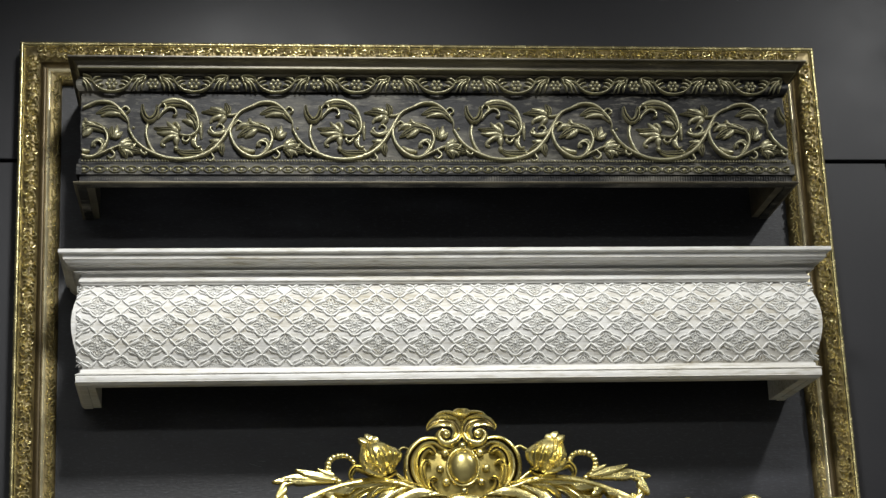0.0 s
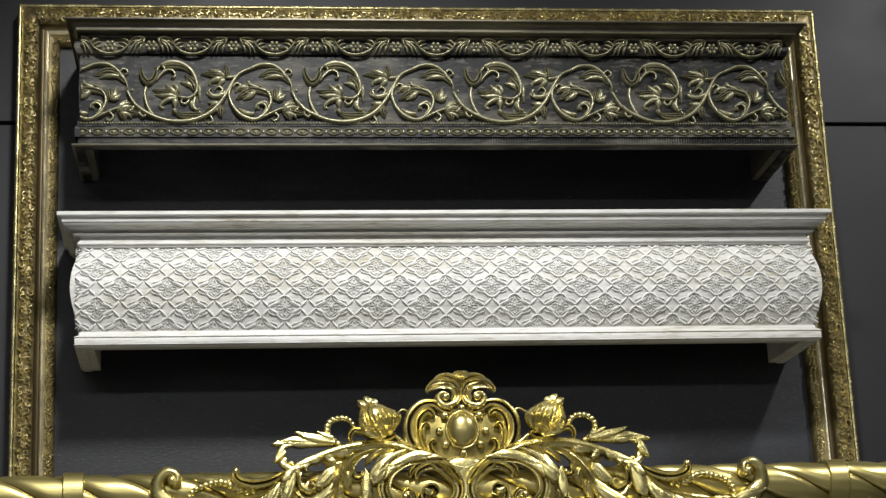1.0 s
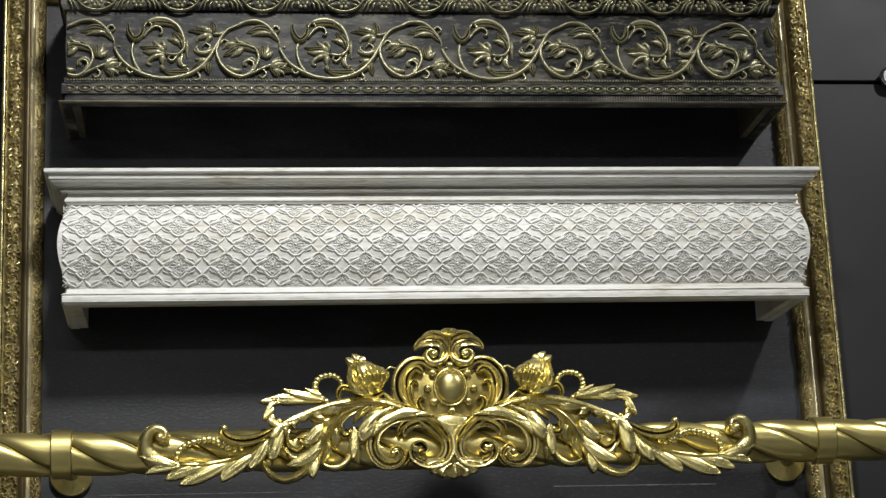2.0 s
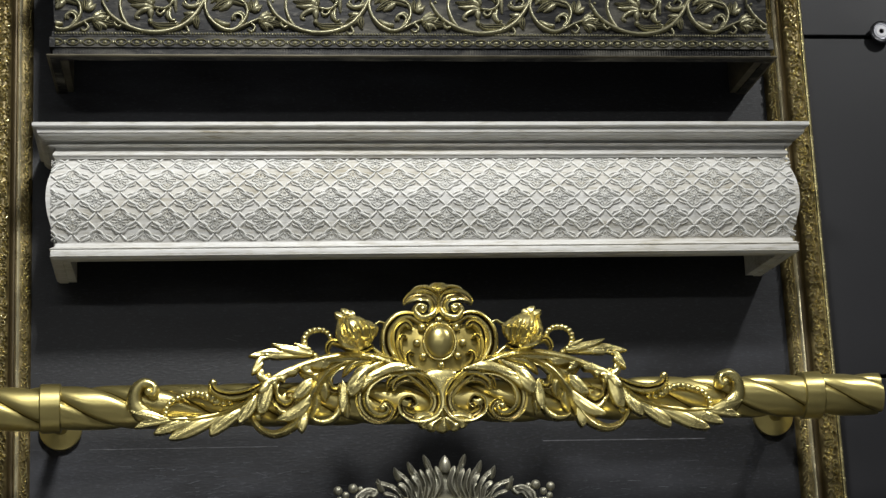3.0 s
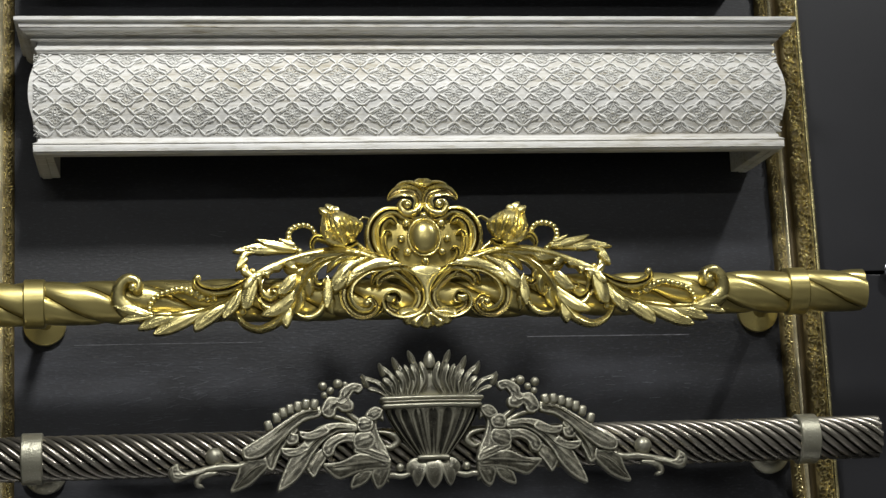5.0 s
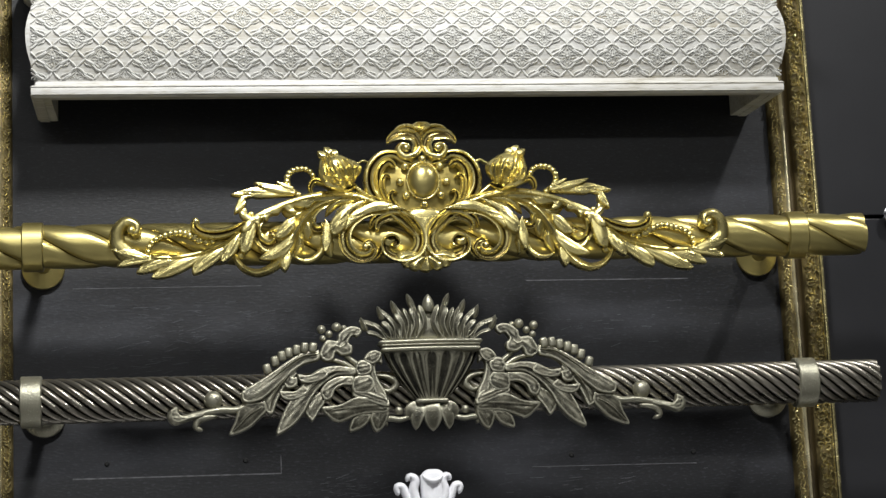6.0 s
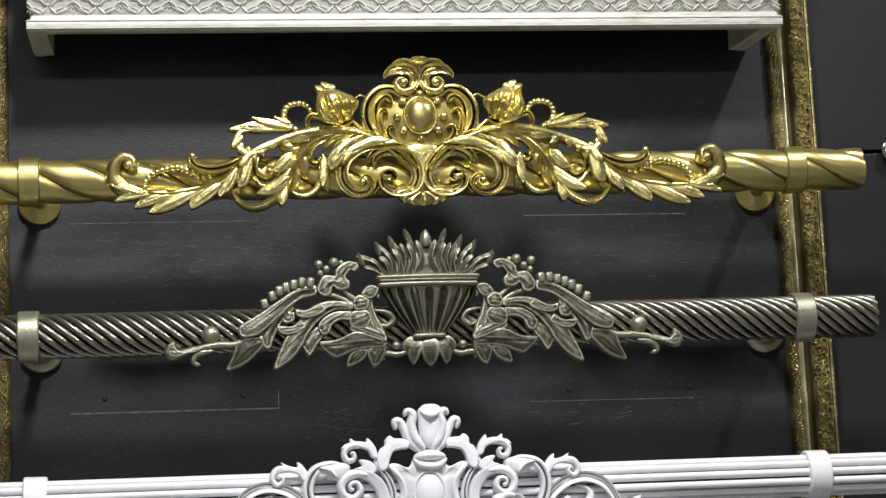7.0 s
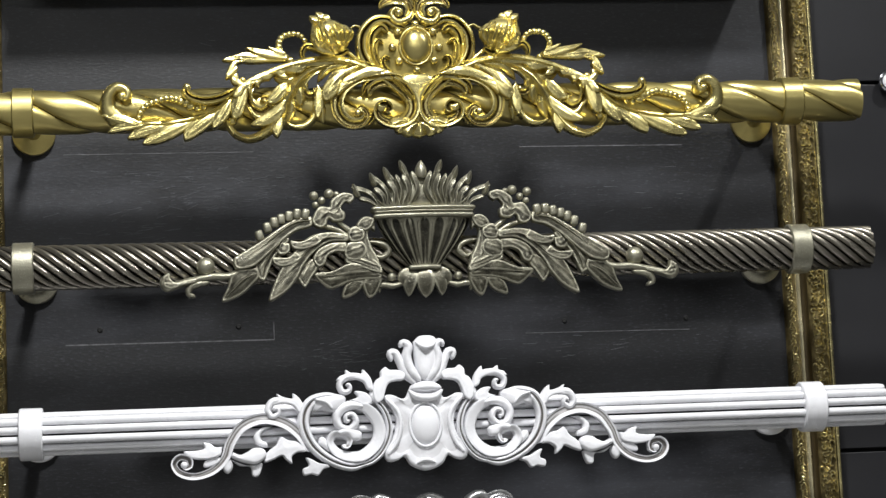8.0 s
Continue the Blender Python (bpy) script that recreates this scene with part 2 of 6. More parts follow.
def curtain_rod(name, z, x0, x1, rings, radius, ring_r, ring_w, shape, metal, ring_metal, label):
    root = empty(name, 0, ROD_Y, z, label, "curtain rod", "curtain rods on the board")
    if shape == "reeds":
        # core added in black: the gaps' shade is put into its colour
        core = obj("pole", lathe([(0.0205, x0 + 0.004), (0.0205, x1 - 0.004)], 32, "x"), GAP, root, "black core standing in for the shade between the reeds")
        reed = lathe([(0.0025, x0), (0.0047, x0 + 0.002), (0.0050, x0 + 0.005), (0.0050, x1 - 0.005), (0.0047, x1 - 0.002), (0.0025, x1)], 16, "x")
        for k in range(12):
            a = 2 * math.pi * (k + 0.3) / 12
            obj("reed", moved(reed, Matrix.Translation((0, -0.0234 * math.cos(a), 0.0234 * math.sin(a)))), metal, core)
    else:
        obj("pole", rod_mesh(x0, x1, radius, *shape), metal, root, smooth=50)
    for x, xa in zip(rings, FLANGES):
        br = obj("bracket_ring", moved(lathe([(radius * 0.9, -ring_w), (ring_r - 0.0015, -ring_w), (ring_r, -ring_w + 0.0015), (ring_r, ring_w - 0.0015), (ring_r - 0.0015, ring_w), (radius * 0.9, ring_w)], 56, "x"), Matrix.Translation((x, 0, 0))), ring_metal, root, smooth=35)
        obj("bracket_arm", moved(lathe([(0.0085, 0.02), (0.0085, 0.118), (0.011, 0.123), (0.011, 0.128), (0.007, 0.131), (0.007, 0.137)], 24, "y"), Matrix.Translation((xa, 0, 0))), ring_metal, br)
        obj("wall_flange", moved(lathe([(0.008, 0.126), (0.012, 0.1275), (0.0165, 0.1325), (0.027, 0.1365), (0.0292, 0.139), (0.0292, 0.1465)], 40, "y"), Matrix.Translation((xa, 0, 0))), ring_metal, br)
    return root


gold_rod = curtain_rod("gold_curtain_rod", 1.957, -0.618, 0.6215, (-0.5045, 0.525), 0.0292, 0.0325, 0.0138, (3, 0.24, 0.22, 2.4, 160, 96), GOLD, GOLD, "satin gold twisted curtain rod with ring brackets on black board")
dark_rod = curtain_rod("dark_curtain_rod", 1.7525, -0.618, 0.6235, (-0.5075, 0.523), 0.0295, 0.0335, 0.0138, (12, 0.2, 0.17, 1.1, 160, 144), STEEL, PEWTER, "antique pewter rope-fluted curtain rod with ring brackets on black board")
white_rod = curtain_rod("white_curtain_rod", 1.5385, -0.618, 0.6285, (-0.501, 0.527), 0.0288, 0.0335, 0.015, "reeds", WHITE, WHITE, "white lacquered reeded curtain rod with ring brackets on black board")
silver_rod = curtain_rod("silver_curtain_rod", 1.33, -0.618, 0.625, (-0.504, 0.525), 0.0285, 0.0325, 0.0138, (12, 0.2, 0.12, 1.0, 80, 96), SILVER, SILVER, "satin silver fluted curtain rod low on black board")


# ---- cornices ----
def swept_cornice(cx, hw, pref, loop, tuck=(0.0, 0.0)):
    """A closed section of (projection, height) carried round the front and both returns, mitred at the corners; tuck: how far either return draws in towards the wall."""
    V, m = [], len(loop)
    for side, at_wall in ((-1, True), (-1, False), (1, False), (1, True)):
        for p, z in loop:
            V.append((cx + side * (hw + p - pref - (tuck[side > 0] if at_wall else 0.0)), -0.002 if at_wall else -p, z))
    return V, grid_faces(4, m, True) + [tuple(range(m)), tuple(range(3 * m, 4 * m))]


def arc(p0, z0, p1, z1, bulge, n=6):
    """Points of a bowed line between two points of a section, ends left out."""
    out = []
    for i in range(1, n):
        s = i / n
        k = 4 * s * (1 - s) * bulge
        dp, dz = p1 - p0, z1 - z0
        d = math.hypot(dp, dz)
        out.append((p0 + dp * s + dz / d * k, z0 + dz * s - dp / d * k))
    return out


# antique dark cornice; sections run from the bottom up
DC, DHW, DREF = 0.004, 0.5098, 0.145
dark_cornice = empty("dark_cornice", 0, 0, 0, "blackened wooden pelmet with brushed bronze scroll relief", "cornice", "cornices on the board")
dz = [2.4496, 2.4522, 2.4642, 2.4647, 2.4793, 2.4822, 2.4890, 2.5907, 2.5913, 2.6115, 2.6135, 2.6180, 2.6285, 2.6320]
obj("frieze", swept_cornice(DC, DHW, DREF, tuck=(0.006, 0.006), loop=[(0.136, dz[0]), (0.1475, dz[0]), (0.15, dz[0] + 0.001), (0.15, dz[1]), (0.1445, dz[1] + 0.001), (0.1445, dz[2]), (0.149, dz[3]), (0.149, dz[4]), (0.146, dz[5]), (0.1455, dz[6]), (0.142, dz[6] + 0.002),
                                        *arc(0.142, dz[6] + 0.002, 0.142, dz[7], 0.002), (0.142, dz[7]), (0.147, dz[8]), *arc(0.147, dz[8], 0.147, dz[9], 0.004), (0.147, dz[9]), (0.147, dz[10]), (0.136, dz[10])]), BRONZE, dark_cornice, smooth=30)
CC, CHW = 0.0097, 0.4963
obj("crown_moulding", swept_cornice(CC, CHW, DREF, tuck=(0.006, 0.006), loop=[(0.11, dz[10] + 0.0004), (0.150, dz[10] + 0.0004), (0.152, dz[10] + 0.003), (0.164, dz[11] - 0.001), (0.1672, dz[11]), (0.1672, dz[11] + 0.0012),
    *arc(0.1662, dz[11] + 0.0016, 0.1765, dz[12], -0.0016), (0.1765, dz[12]), (0.1805, dz[12] + 0.0006), (0.181, dz[12] + 0.0012), (0.181, dz[13] - 0.0006), (0.1802, dz[13]), (0.11, dz[13])]), BRONZED, dark_cornice, "bronzed olive-brown crown moulding with rubbed edges", smooth=30)
obj("bottom_fillet", swept_cornice(DC, DHW, DREF, tuck=(0.006, 0.006), loop=[(0.14, dz[1] - 0.0022), (0.1515, dz[1] - 0.0022), (0.1527, dz[1] - 0.0008), (0.1522, dz[1] + 0.0008), (0.14, dz[1] + 0.0008)]), BRONZED, dark_cornice, "rubbed bright bottom edge", smooth=30)
obj("crown_edge", swept_cornice(CC, CHW, DREF, tuck=(0.006, 0.006), loop=[(0.150, dz[11] - 0.0002), (0.1672, dz[11] - 0.0002), (0.1682, dz[11] + 0.0006), (0.1672, dz[11] + 0.0014), (0.150, dz[11] + 0.0014)]), RELIEF, dark_cornice, "rubbed bright lower edge of the crown", smooth=30)
obj("top_board", box(DC - DHW + 0.03, DC + DHW - 0.03, -0.115, -0.003, dz[13] - 0.012, dz[13] - 0.001), BRONZE, dark_cornice)


def end_board(inner_front, inner_wall, thick, y_front, z0, z1, side, material, parent):
    """The board that carries a pelmet back to the wall, a little drawn in towards it."""
    V = [(x + side * w, y, z) for z in (z0, z1) for x, y in ((inner_front, y_front), (inner_wall, -0.0015)) for w in (0.0, thick)]
    return obj("end_board", (V, [(0, 1, 3, 2), (4, 5, 7, 6), (0, 1, 5, 4), (2, 3, 7, 6), (0, 2, 6, 4), (1, 3, 7, 5)]), material, parent, smooth=0)


end_board(-0.4845, -0.4827, 0.0200, -0.139, dz[0] + 0.0025, dz[10] - 0.002, -1, BRONZED, dark_cornice)
end_board(0.4935, 0.4890, 0.0200, -0.139, dz[0] + 0.0025, dz[10] - 0.002, 1, BRONZED, dark_cornice)

# aged white cornice
WC, WHW, WREF = 0.0129, 0.5171, 0.127
white_cornice = empty("white_cornice", 0, 0, 0, "distressed white wooden pelmet with lattice relief on a bowed front", "cornice", "cornices on the board")
wz = [2.1662, 2.1719, 2.1824, 2.1895, 2.1925, 2.3098, 2.3118, 2.3192, 2.3224, 2.3329, 2.3341, 2.3458, 2.3466, 2.3533]
obj("bottom_moulding", swept_cornice(WC, WHW, WREF, tuck=(0.003, 0.017), loop=[(0.1150, wz[0]), (0.1265, wz[0]), (0.1290, wz[0] + 0.002), *arc(0.1290, wz[0] + 0.002, 0.1290, wz[2], 0.0015), (0.1290, wz[2]), (0.1250, wz[2] + 0.002), (0.1240, wz[3]), (0.1080, wz[3])]), AGED, white_cornice, "worn white fillet moulding", smooth=30)
BOW = 0.016
obj("frieze", swept_cornice(WC, WHW, WREF, tuck=(0.003, 0.017), loop=[(0.1070, wz[3] + 0.0003), (0.1210, wz[3] + 0.0003), *arc(0.1210, wz[4], 0.1210, wz[5], BOW, 16), (0.1210, wz[5]), (0.1070, wz[5])]), AGED, white_cornice, smooth=30)
obj("crown_moulding", swept_cornice(WC, WHW, WREF, tuck=(0.003, 0.017), loop=[(0.1070, wz[5] + 0.0003), (0.1250, wz[5] + 0.0003), (0.1260, wz[6]), *arc(0.1260, wz[6], 0.1260, wz[7], 0.002, 5), (0.1260, wz[7]), (0.1240, wz[8]), *arc(0.1240, wz[8], 0.1350, wz[9], -0.003), (0.1350, wz[9]), (0.1390, wz[9]), (0.1400, wz[10]),
                                                *arc(0.1400, wz[10], 0.1490, wz[11], 0.003), (0.1490, wz[11]), (0.1535, wz[12]), (0.1550, wz[12] + 0.0015), (0.1550, wz[13] - 0.001), (0.1540, wz[13]), (0.1070, wz[13])]), AGED, white_cornice, "worn white crown moulding", smooth=30)
for z_, p_ in ((wz[0] + 0.0035, 0.1296), (wz[2] - 0.0022, 0.1300), (0.5 * (wz[10] + wz[11]), 0.1476), (wz[10] + 0.003, 0.1428), (wz[6] + 0.002, 0.1272), (wz[9] - 0.006, 0.1325)):
    obj("moulding_bead", swept_cornice(WC, WHW, WREF, tuck=(0.003, 0.017), loop=[(p_ - 0.006, z_ - 0.0012), (p_, z_ - 0.0012), (p_ + 0.0015, z_), (p_, z_ + 0.0012), (p_ - 0.006, z_ + 0.0012)]), AGED, white_cornice, smooth=40)
obj("top_board", box(WC - WHW + 0.03, WC + WHW - 0.03, -0.105, -0.003, wz[13] - 0.012, wz[13] - 0.001), AGED, white_cornice)
end_board(-0.4820, -0.4774, 0.0220, -0.114, wz[0] + 0.0015, wz[13] - 0.014, -1, AGED, white_cornice)
end_board(0.5060, 0.4897, 0.0220, -0.114, wz[0] + 0.0015, wz[13] - 0.014, 1, AGED, white_cornice)


# ---- carving: ribbons, leaves, petals and plates on a grid of millimetres, raised towards the viewer ----
def spline(pts, n):
    """n + 1 even steps along a smooth line through the points: places and ways."""
    P = np.array([pts[0], *pts, pts[-1]], float)
    if len(pts) > 2:
        P[0], P[-1] = 2 * P[1] - P[2], 2 * P[-2] - P[-3]
    out = []
    for i in range(1, len(P) - 2):
        a, b, c, d = P[i - 1:i + 3]
        for s in np.linspace(0, 1, 16, endpoint=False):
            out.append(0.5 * (2 * b + (c - a) * s + (2 * a - 5 * b + 4 * c - d) * s * s + (3 * b - a - 3 * c + d) * s ** 3))
    out = np.array(out + [P[-2]])
    step = np.r_[0, np.cumsum(np.linalg.norm(np.diff(out, axis=0), axis=1))]
    at = np.linspace(0, step[-1], n + 1)
    q = np.stack([np.interp(at, step, out[:, k]) for k in range(2)], 1)
    t = np.gradient(q, axis=0)
    t /= np.linalg.norm(t, axis=1)[:, None] + 1e-9
    return q, t, step[-1]


SECTIONS = {
    "round": lambda a: np.sqrt(np.maximum(0, 1 - a * a)) * 0.95 + 0.05,
    "ridge": lambda a: np.sqrt(np.maximum(0, 1 - a * a)) * (1 - 0.6 * np.exp(-(a / 0.32) ** 2)) + 0.1,
    "blade": lambda a: (1 - np.abs(a)) ** 0.8 * 0.9 + 0.1,
    "slab": lambda a: (0.74 + 0.26 * a) * np.maximum(0, 1 - np.abs(a) ** 7) ** 0.4 + 0.05 * np.exp(-((np.abs(a) - 0.88) / 0.07) ** 2),
    "cup": lambda a: 0.3 + 0.7 * np.abs(a) ** 1.8,
    "vein": lambda a: 0.35 + 0.65 * np.clip(1 - np.abs(a - 0.2) / np.where(a > 0.2, 0.8, 1.2), 0, 1) ** 0.85,
    "dish": lambda a: 0.66 + 0.34 * np.abs(a) ** 2.2 - 0.16 * np.exp(-(a / 0.12) ** 2) + 0.1 * np.exp(-((np.abs(a) - 0.22) / 0.12) ** 2),
    "reed": lambda a: (0.55 + 0.45 * np.abs(np.sin(1.5 * np.pi * (a + 1)))) * (0.35 + 0.65 * np.sqrt(np.maximum(0, 1 - a * a))),
    "lip": lambda a: 0.35 + 0.65 / (1 + np.exp(-(a - 0.35) * 9)) + 0.25 * np.exp(-((a + 0.95) / 0.2) ** 2),
}


def along(values, s):
    values = np.atleast_1d(np.array(values, float))
    return np.interp(s, np.linspace(0, 1, len(values)), values)


def shell(q, t, left, right, high, low, section, m, forward=None, back=5.0):
    """Skins a ribbon: q, t: spine and its way; left, right: half widths; high, low: height and base along it."""
    n = len(q)
    nrm = np.stack([-t[:, 1], t[:, 0]], 1)
    A = np.linspace(-1, 1, m)
    prof = SECTIONS[section](A)
    V = []
    for i in range(n):
        for a, h in zip(A, prof):
            w = left[i] if a > 0 else right[i]
            p = q[i] + nrm[i] * (a * w)
            if forward is not None:
                p = p + t[i] * (forward[i] * abs(a))
            V.append((p[0], -(low[i] + high[i] * h), p[1]))
        for a in (1, -1):
            w = left[i] if a > 0 else right[i]
            p = q[i] + nrm[i] * (a * w * 0.9)
            if forward is not None:
                p = p + t[i] * (forward[i] * 0.9)
            V.append((p[0], -(low[i] - back), p[1]))
    k = m + 2
    F = grid_faces(n, k, True) + [tuple(range(k)), tuple(range((n - 1) * k, n * k))]
    return [(x * 0.001, y * 0.001, z * 0.001) for x, y, z in V], F


def ribbon(pts, width, high, section="round", low=0.0, m=9, back=5.0, fine=2.2):
    _, _, length = spline(pts, 4)
    n = int(max(10, min(90, length / fine)))
    q, t, _ = spline(pts, n)
    s = np.linspace(0, 1, n + 1)
    w = along(width, s) * THICK
    to_end = np.minimum(s, 1 - s) * length / np.maximum(w, 0.3)
    tip = np.sqrt(np.maximum(0.03, 1 - (1 - np.minimum(1, to_end)) ** 2)) if np.hypot(*(q[0] - q[-1])) > 0.5 else 1.0
    w = w * tip
    return shell(q, t, w, w, along(high, s) * (0.6 + 0.4 * tip), along(low, s), section, m, back=back)


WIDE, FLAT, SURFACE, THICK = 1.0, 1.0, "vein", 1.0


def leaf(pts, width, high, lobes=4, cut=0.45, lean=0.7, low=0.0, side=0, section=None, back=5.0):
    """A leaf whose edge is cut into forward-leaning lobes; side 1 or -1 keeps the lobes on one edge."""
    n = lobes * 12
    width, high, section = width * WIDE, high * FLAT, section or SURFACE
    q, t, _ = spline(pts, n)
    s = np.linspace(0, 1, n + 1)
    env = np.minimum(1.0, 1.32 * (s + 0.06) ** 0.35 * np.maximum(1e-3, 1.02 - s) ** 0.55)
    saw = (s * lobes) % 1.0
    lobe = np.where(saw < 0.8, (saw / 0.8) ** 0.6, 1 - (np.maximum(saw, 0.8) - 0.8) / 0.2)
    full = width * env
    lobed = full * (1 - cut + cut * lobe)
    plain = full * 0.45
    left, right = (lobed if side >= 0 else plain), (lobed if side <= 0 else plain)
    puff = high * (0.35 + 0.65 * env) * (0.8 + 0.3 * lobe)
    return shell(q, t, left, right, puff, along(low, s), section, 17 if section in ("vein", "slab") else 9, forward=full * lean, back=back)


def petal(base, tip, width, high, bend=0.0, low=0.0, section=None, blunt=False, back=5.0):
    """A single tapered leaflet from base to tip; bend: how far its middle bows to the left of its way."""
    b, e = np.array(base, float), np.array(tip, float)
    d = e - b
    mid = (b + e) / 2 + np.array((-d[1], d[0])) * bend
    n = 14
    width, high, section = width * WIDE, high * FLAT, section or SURFACE
    q, t, _ = spline([b, mid, e], n)
    s = np.linspace(0, 1, n + 1)
    env = 1.62 * (s + 0.06) ** 0.42 * np.maximum(0, 1.003 - s) ** 0.7 if not blunt else (0.45 + 0.55 * s) * np.sqrt(np.maximum(0.02, 1 - np.maximum(0, (s - 0.72) / 0.29) ** 2))
    w = width * np.maximum(env, 0.04)
    return shell(q, t, w, w, high * (0.3 + 0.7 * env), along(low, s), section, 17 if section in ("vein", "slab") else 9, back=back)


def spiral(cx, cz, r0, r1, start, turns, n=10):
    """Points of a volute that runs in from radius r0 to r1; start in degrees, turns negative: clockwise."""
    return [(cx + (r0 + (r1 - r0) * i / n) * math.cos(radians(start) + 2 * math.pi * turns * i / n), cz + (r0 + (r1 - r0) * i / n) * math.sin(radians(start) + 2 * math.pi * turns * i / n)) for i in range(n + 1)]


def knob(c, r, high=None, low=0.0, rz=None):
    return ball(c[0] * 0.001, -(low + 0.0) * 0.001, c[1] * 0.001, r * 0.001, (high or r) * 0.001, (rz or r) * 0.001, 16, 10)


def beads(pts, r0, r1, count, low=0.0):
    q, t, _ = spline(pts, count - 1)
    return [knob(p, r0 + (r1 - r0) * i / max(1, count - 1), low=low) for i, p in enumerate(q)]


def plate(pts, steps, back=4.0, n=64, closed_at=None):
    """A closed outline filled in rings: steps of (share of the way out from the middle, height)."""
    q, _, _ = spline(list(pts) + [pts[0]], n)
    q = q[:-1]
    mid = np.array(closed_at if closed_at is not None else q.mean(0))
    V = []
    for share, h in [(1.0, -back), *steps]:
        for p in q:
            a = mid + (p - mid) * share
            V.append((a[0] * 0.001, -h * 0.001, a[1] * 0.001))
    k = len(q)
    rows = len(steps) + 1
    return V, grid_faces(rows, k, True) + [tuple(range(k)), tuple(range((rows - 1) * k, rows * k))]


def sheet(pts, low, high, lean=(0.0, 0.0), dish=0.8, back=5.0, fine=1.5):
    """A carved leaf of any closed outline: a rounded edge, a sunk margin and a crest along its middle; lean: its slope along x and z."""
    ring = np.array(list(pts) + [pts[0]], float)
    size = np.linalg.norm(np.diff(ring, axis=0), axis=1).sum()
    q, _, _ = spline(list(pts) + [pts[0]], int(max(28, min(130, size / fine))))
    q = q[:-1]
    k = len(q)
    way = np.roll(q, -1, 0) - np.roll(q, 1, 0)
    area = np.sum(q[:, 0] * np.roll(q[:, 1], -1) - np.roll(q[:, 0], -1) * q[:, 1])
    nrm = np.stack([-way[:, 1], way[:, 0]], 1) * (1 if area > 0 else -1)
    nrm /= np.linalg.norm(nrm, axis=1)[:, None] + 1e-9
    lo, hi = q.min(0), q.max(0)
    net = np.array([(x, z) for x in np.arange(lo[0], hi[0], fine) for z in np.arange(lo[1], hi[1], fine)])
    cand = np.concatenate([q + nrm * 0.8, q + nrm * 1.9, net])
    seg = np.concatenate([q, 0.5 * (q + np.roll(q, -1, 0))])
    off = np.sqrt(((cand[:, None, :] - seg[None]) ** 2).sum(2)).min(1)
    keep = off > np.r_[np.full(k, 0.6), np.full(k, 1.5), np.full(len(net), 2.6)]
    spots = np.concatenate([q, cand[keep]])
    flat, _, tris, *_ = delaunay_2d_cdt([Vector(p) for p in spots], [], [list(range(k))], 1, 1e-4)
    flat = np.array([tuple(p) for p in flat])
    d = np.sqrt(((flat[:, None, :] - seg[None]) ** 2).sum(2)).min(1)
    mid = q.mean(0)
    rise = np.clip(d / 1.6, 0, 1)
    h = high * (0.35 + 0.65 * np.sqrt(1 - (1 - rise) ** 2)) - dish * np.clip((d - 1.6) / 1.5, 0, 1) + CREST * np.clip(d - 1.6, 0, 9)
    axis = np.linalg.svd(q - mid, full_matrices=False)[2][0]
    across = (flat - mid) @ np.array((-axis[1], axis[0]))
    inner = np.clip((d - 1.2) / 2.0, 0, 1)
    h = h - GROOVE * inner * (np.exp(-(across / 1.3) ** 2) + 0.4 * np.exp(-((np.abs(across) - 5.0) / 1.2) ** 2))
    y = low + h + (flat - mid) @ np.array(lean)
    n = len(flat)
    V = [(x * 0.001, -b * 0.001, z * 0.001) for (x, z), b in zip(flat, y)] + [(x * 0.001, -(low - back) * 0.001, z * 0.001) for x, z in flat]
    F = [tuple(f) for f in tris] + [tuple(v + n for v in reversed(f)) for f in tris]
    sides = collections.Counter(tuple(sorted((f[i], f[i - 1]))) for f in tris for i in range(len(f)))
    return V, F + [(a, b, b + n, a + n) for (a, b), c in sides.items() if c == 1]


TWIN, CREST, GROOVE = 1.0, 0.36, 1.1


def both(name, geo, material, parent, label=""):
    """A carved piece and its mirror image on the other side of the middle."""
    obj(name, geo, material, parent, label, smooth=55)
    twin = mirrored(geo)
    obj(name, ([(x * TWIN, y, z) for x, y, z in twin[0]], twin[1]), material, parent, label, smooth=55)


def flip(pts):
    return [(-x, z) for x, z in reversed(pts)]


# ---- gilded ornament on the gold rod ----
gilt = empty("gold_ornament", 0.0095, -0.176, 1.958, "gilded carved acanthus ornament with domed boss on gold rod", "ornament", "ornaments on the rods")
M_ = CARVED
WIDE, FLAT = 1.35, 0.85
# heart-shaped cartouche with the boss
plate_left = [(0.7, 105.7), (-26.1, 99.8), (-42.9, 96.9), (-57.1, 81.6), (-57.9, 60.8), (-45.0, 42.9), (-23.2, 21.9), (-3.3, -6.8)]
obj("cartouche", plate(plate_left + flip(plate_left)[1:-1], [(1.0, 1.0), (0.97, 3.0), (0.8, 3.0), (0.55, 5.5), (0.3, 7.5), (0.05, 8)], closed_at=(-0.9, 67.8)), PATINA, gilt, "gilded heart-shaped shield", smooth=60)
egg = (-0.7, 73.2)
drop_half = [(-2.1, 39.2), (-17.3, 36.4), (-26.0, 28.8), (-16.0, 14.1), (-3.3, -8.3)]
drop_half = [(min(0.0, x), zz) for x, zz in drop_half]
drop_half[0], drop_half[-1] = (0.0, drop_half[0][1]), (0.0, drop_half[-1][1])
obj("heart_point", plate(drop_half + flip(drop_half)[1:-1], [(1.0, 5), (0.92, 9), (0.6, 11), (0.05, 12)], n=48), M_, gilt, smooth=60)
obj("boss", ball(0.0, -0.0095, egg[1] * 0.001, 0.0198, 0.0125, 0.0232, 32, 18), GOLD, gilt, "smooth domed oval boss")
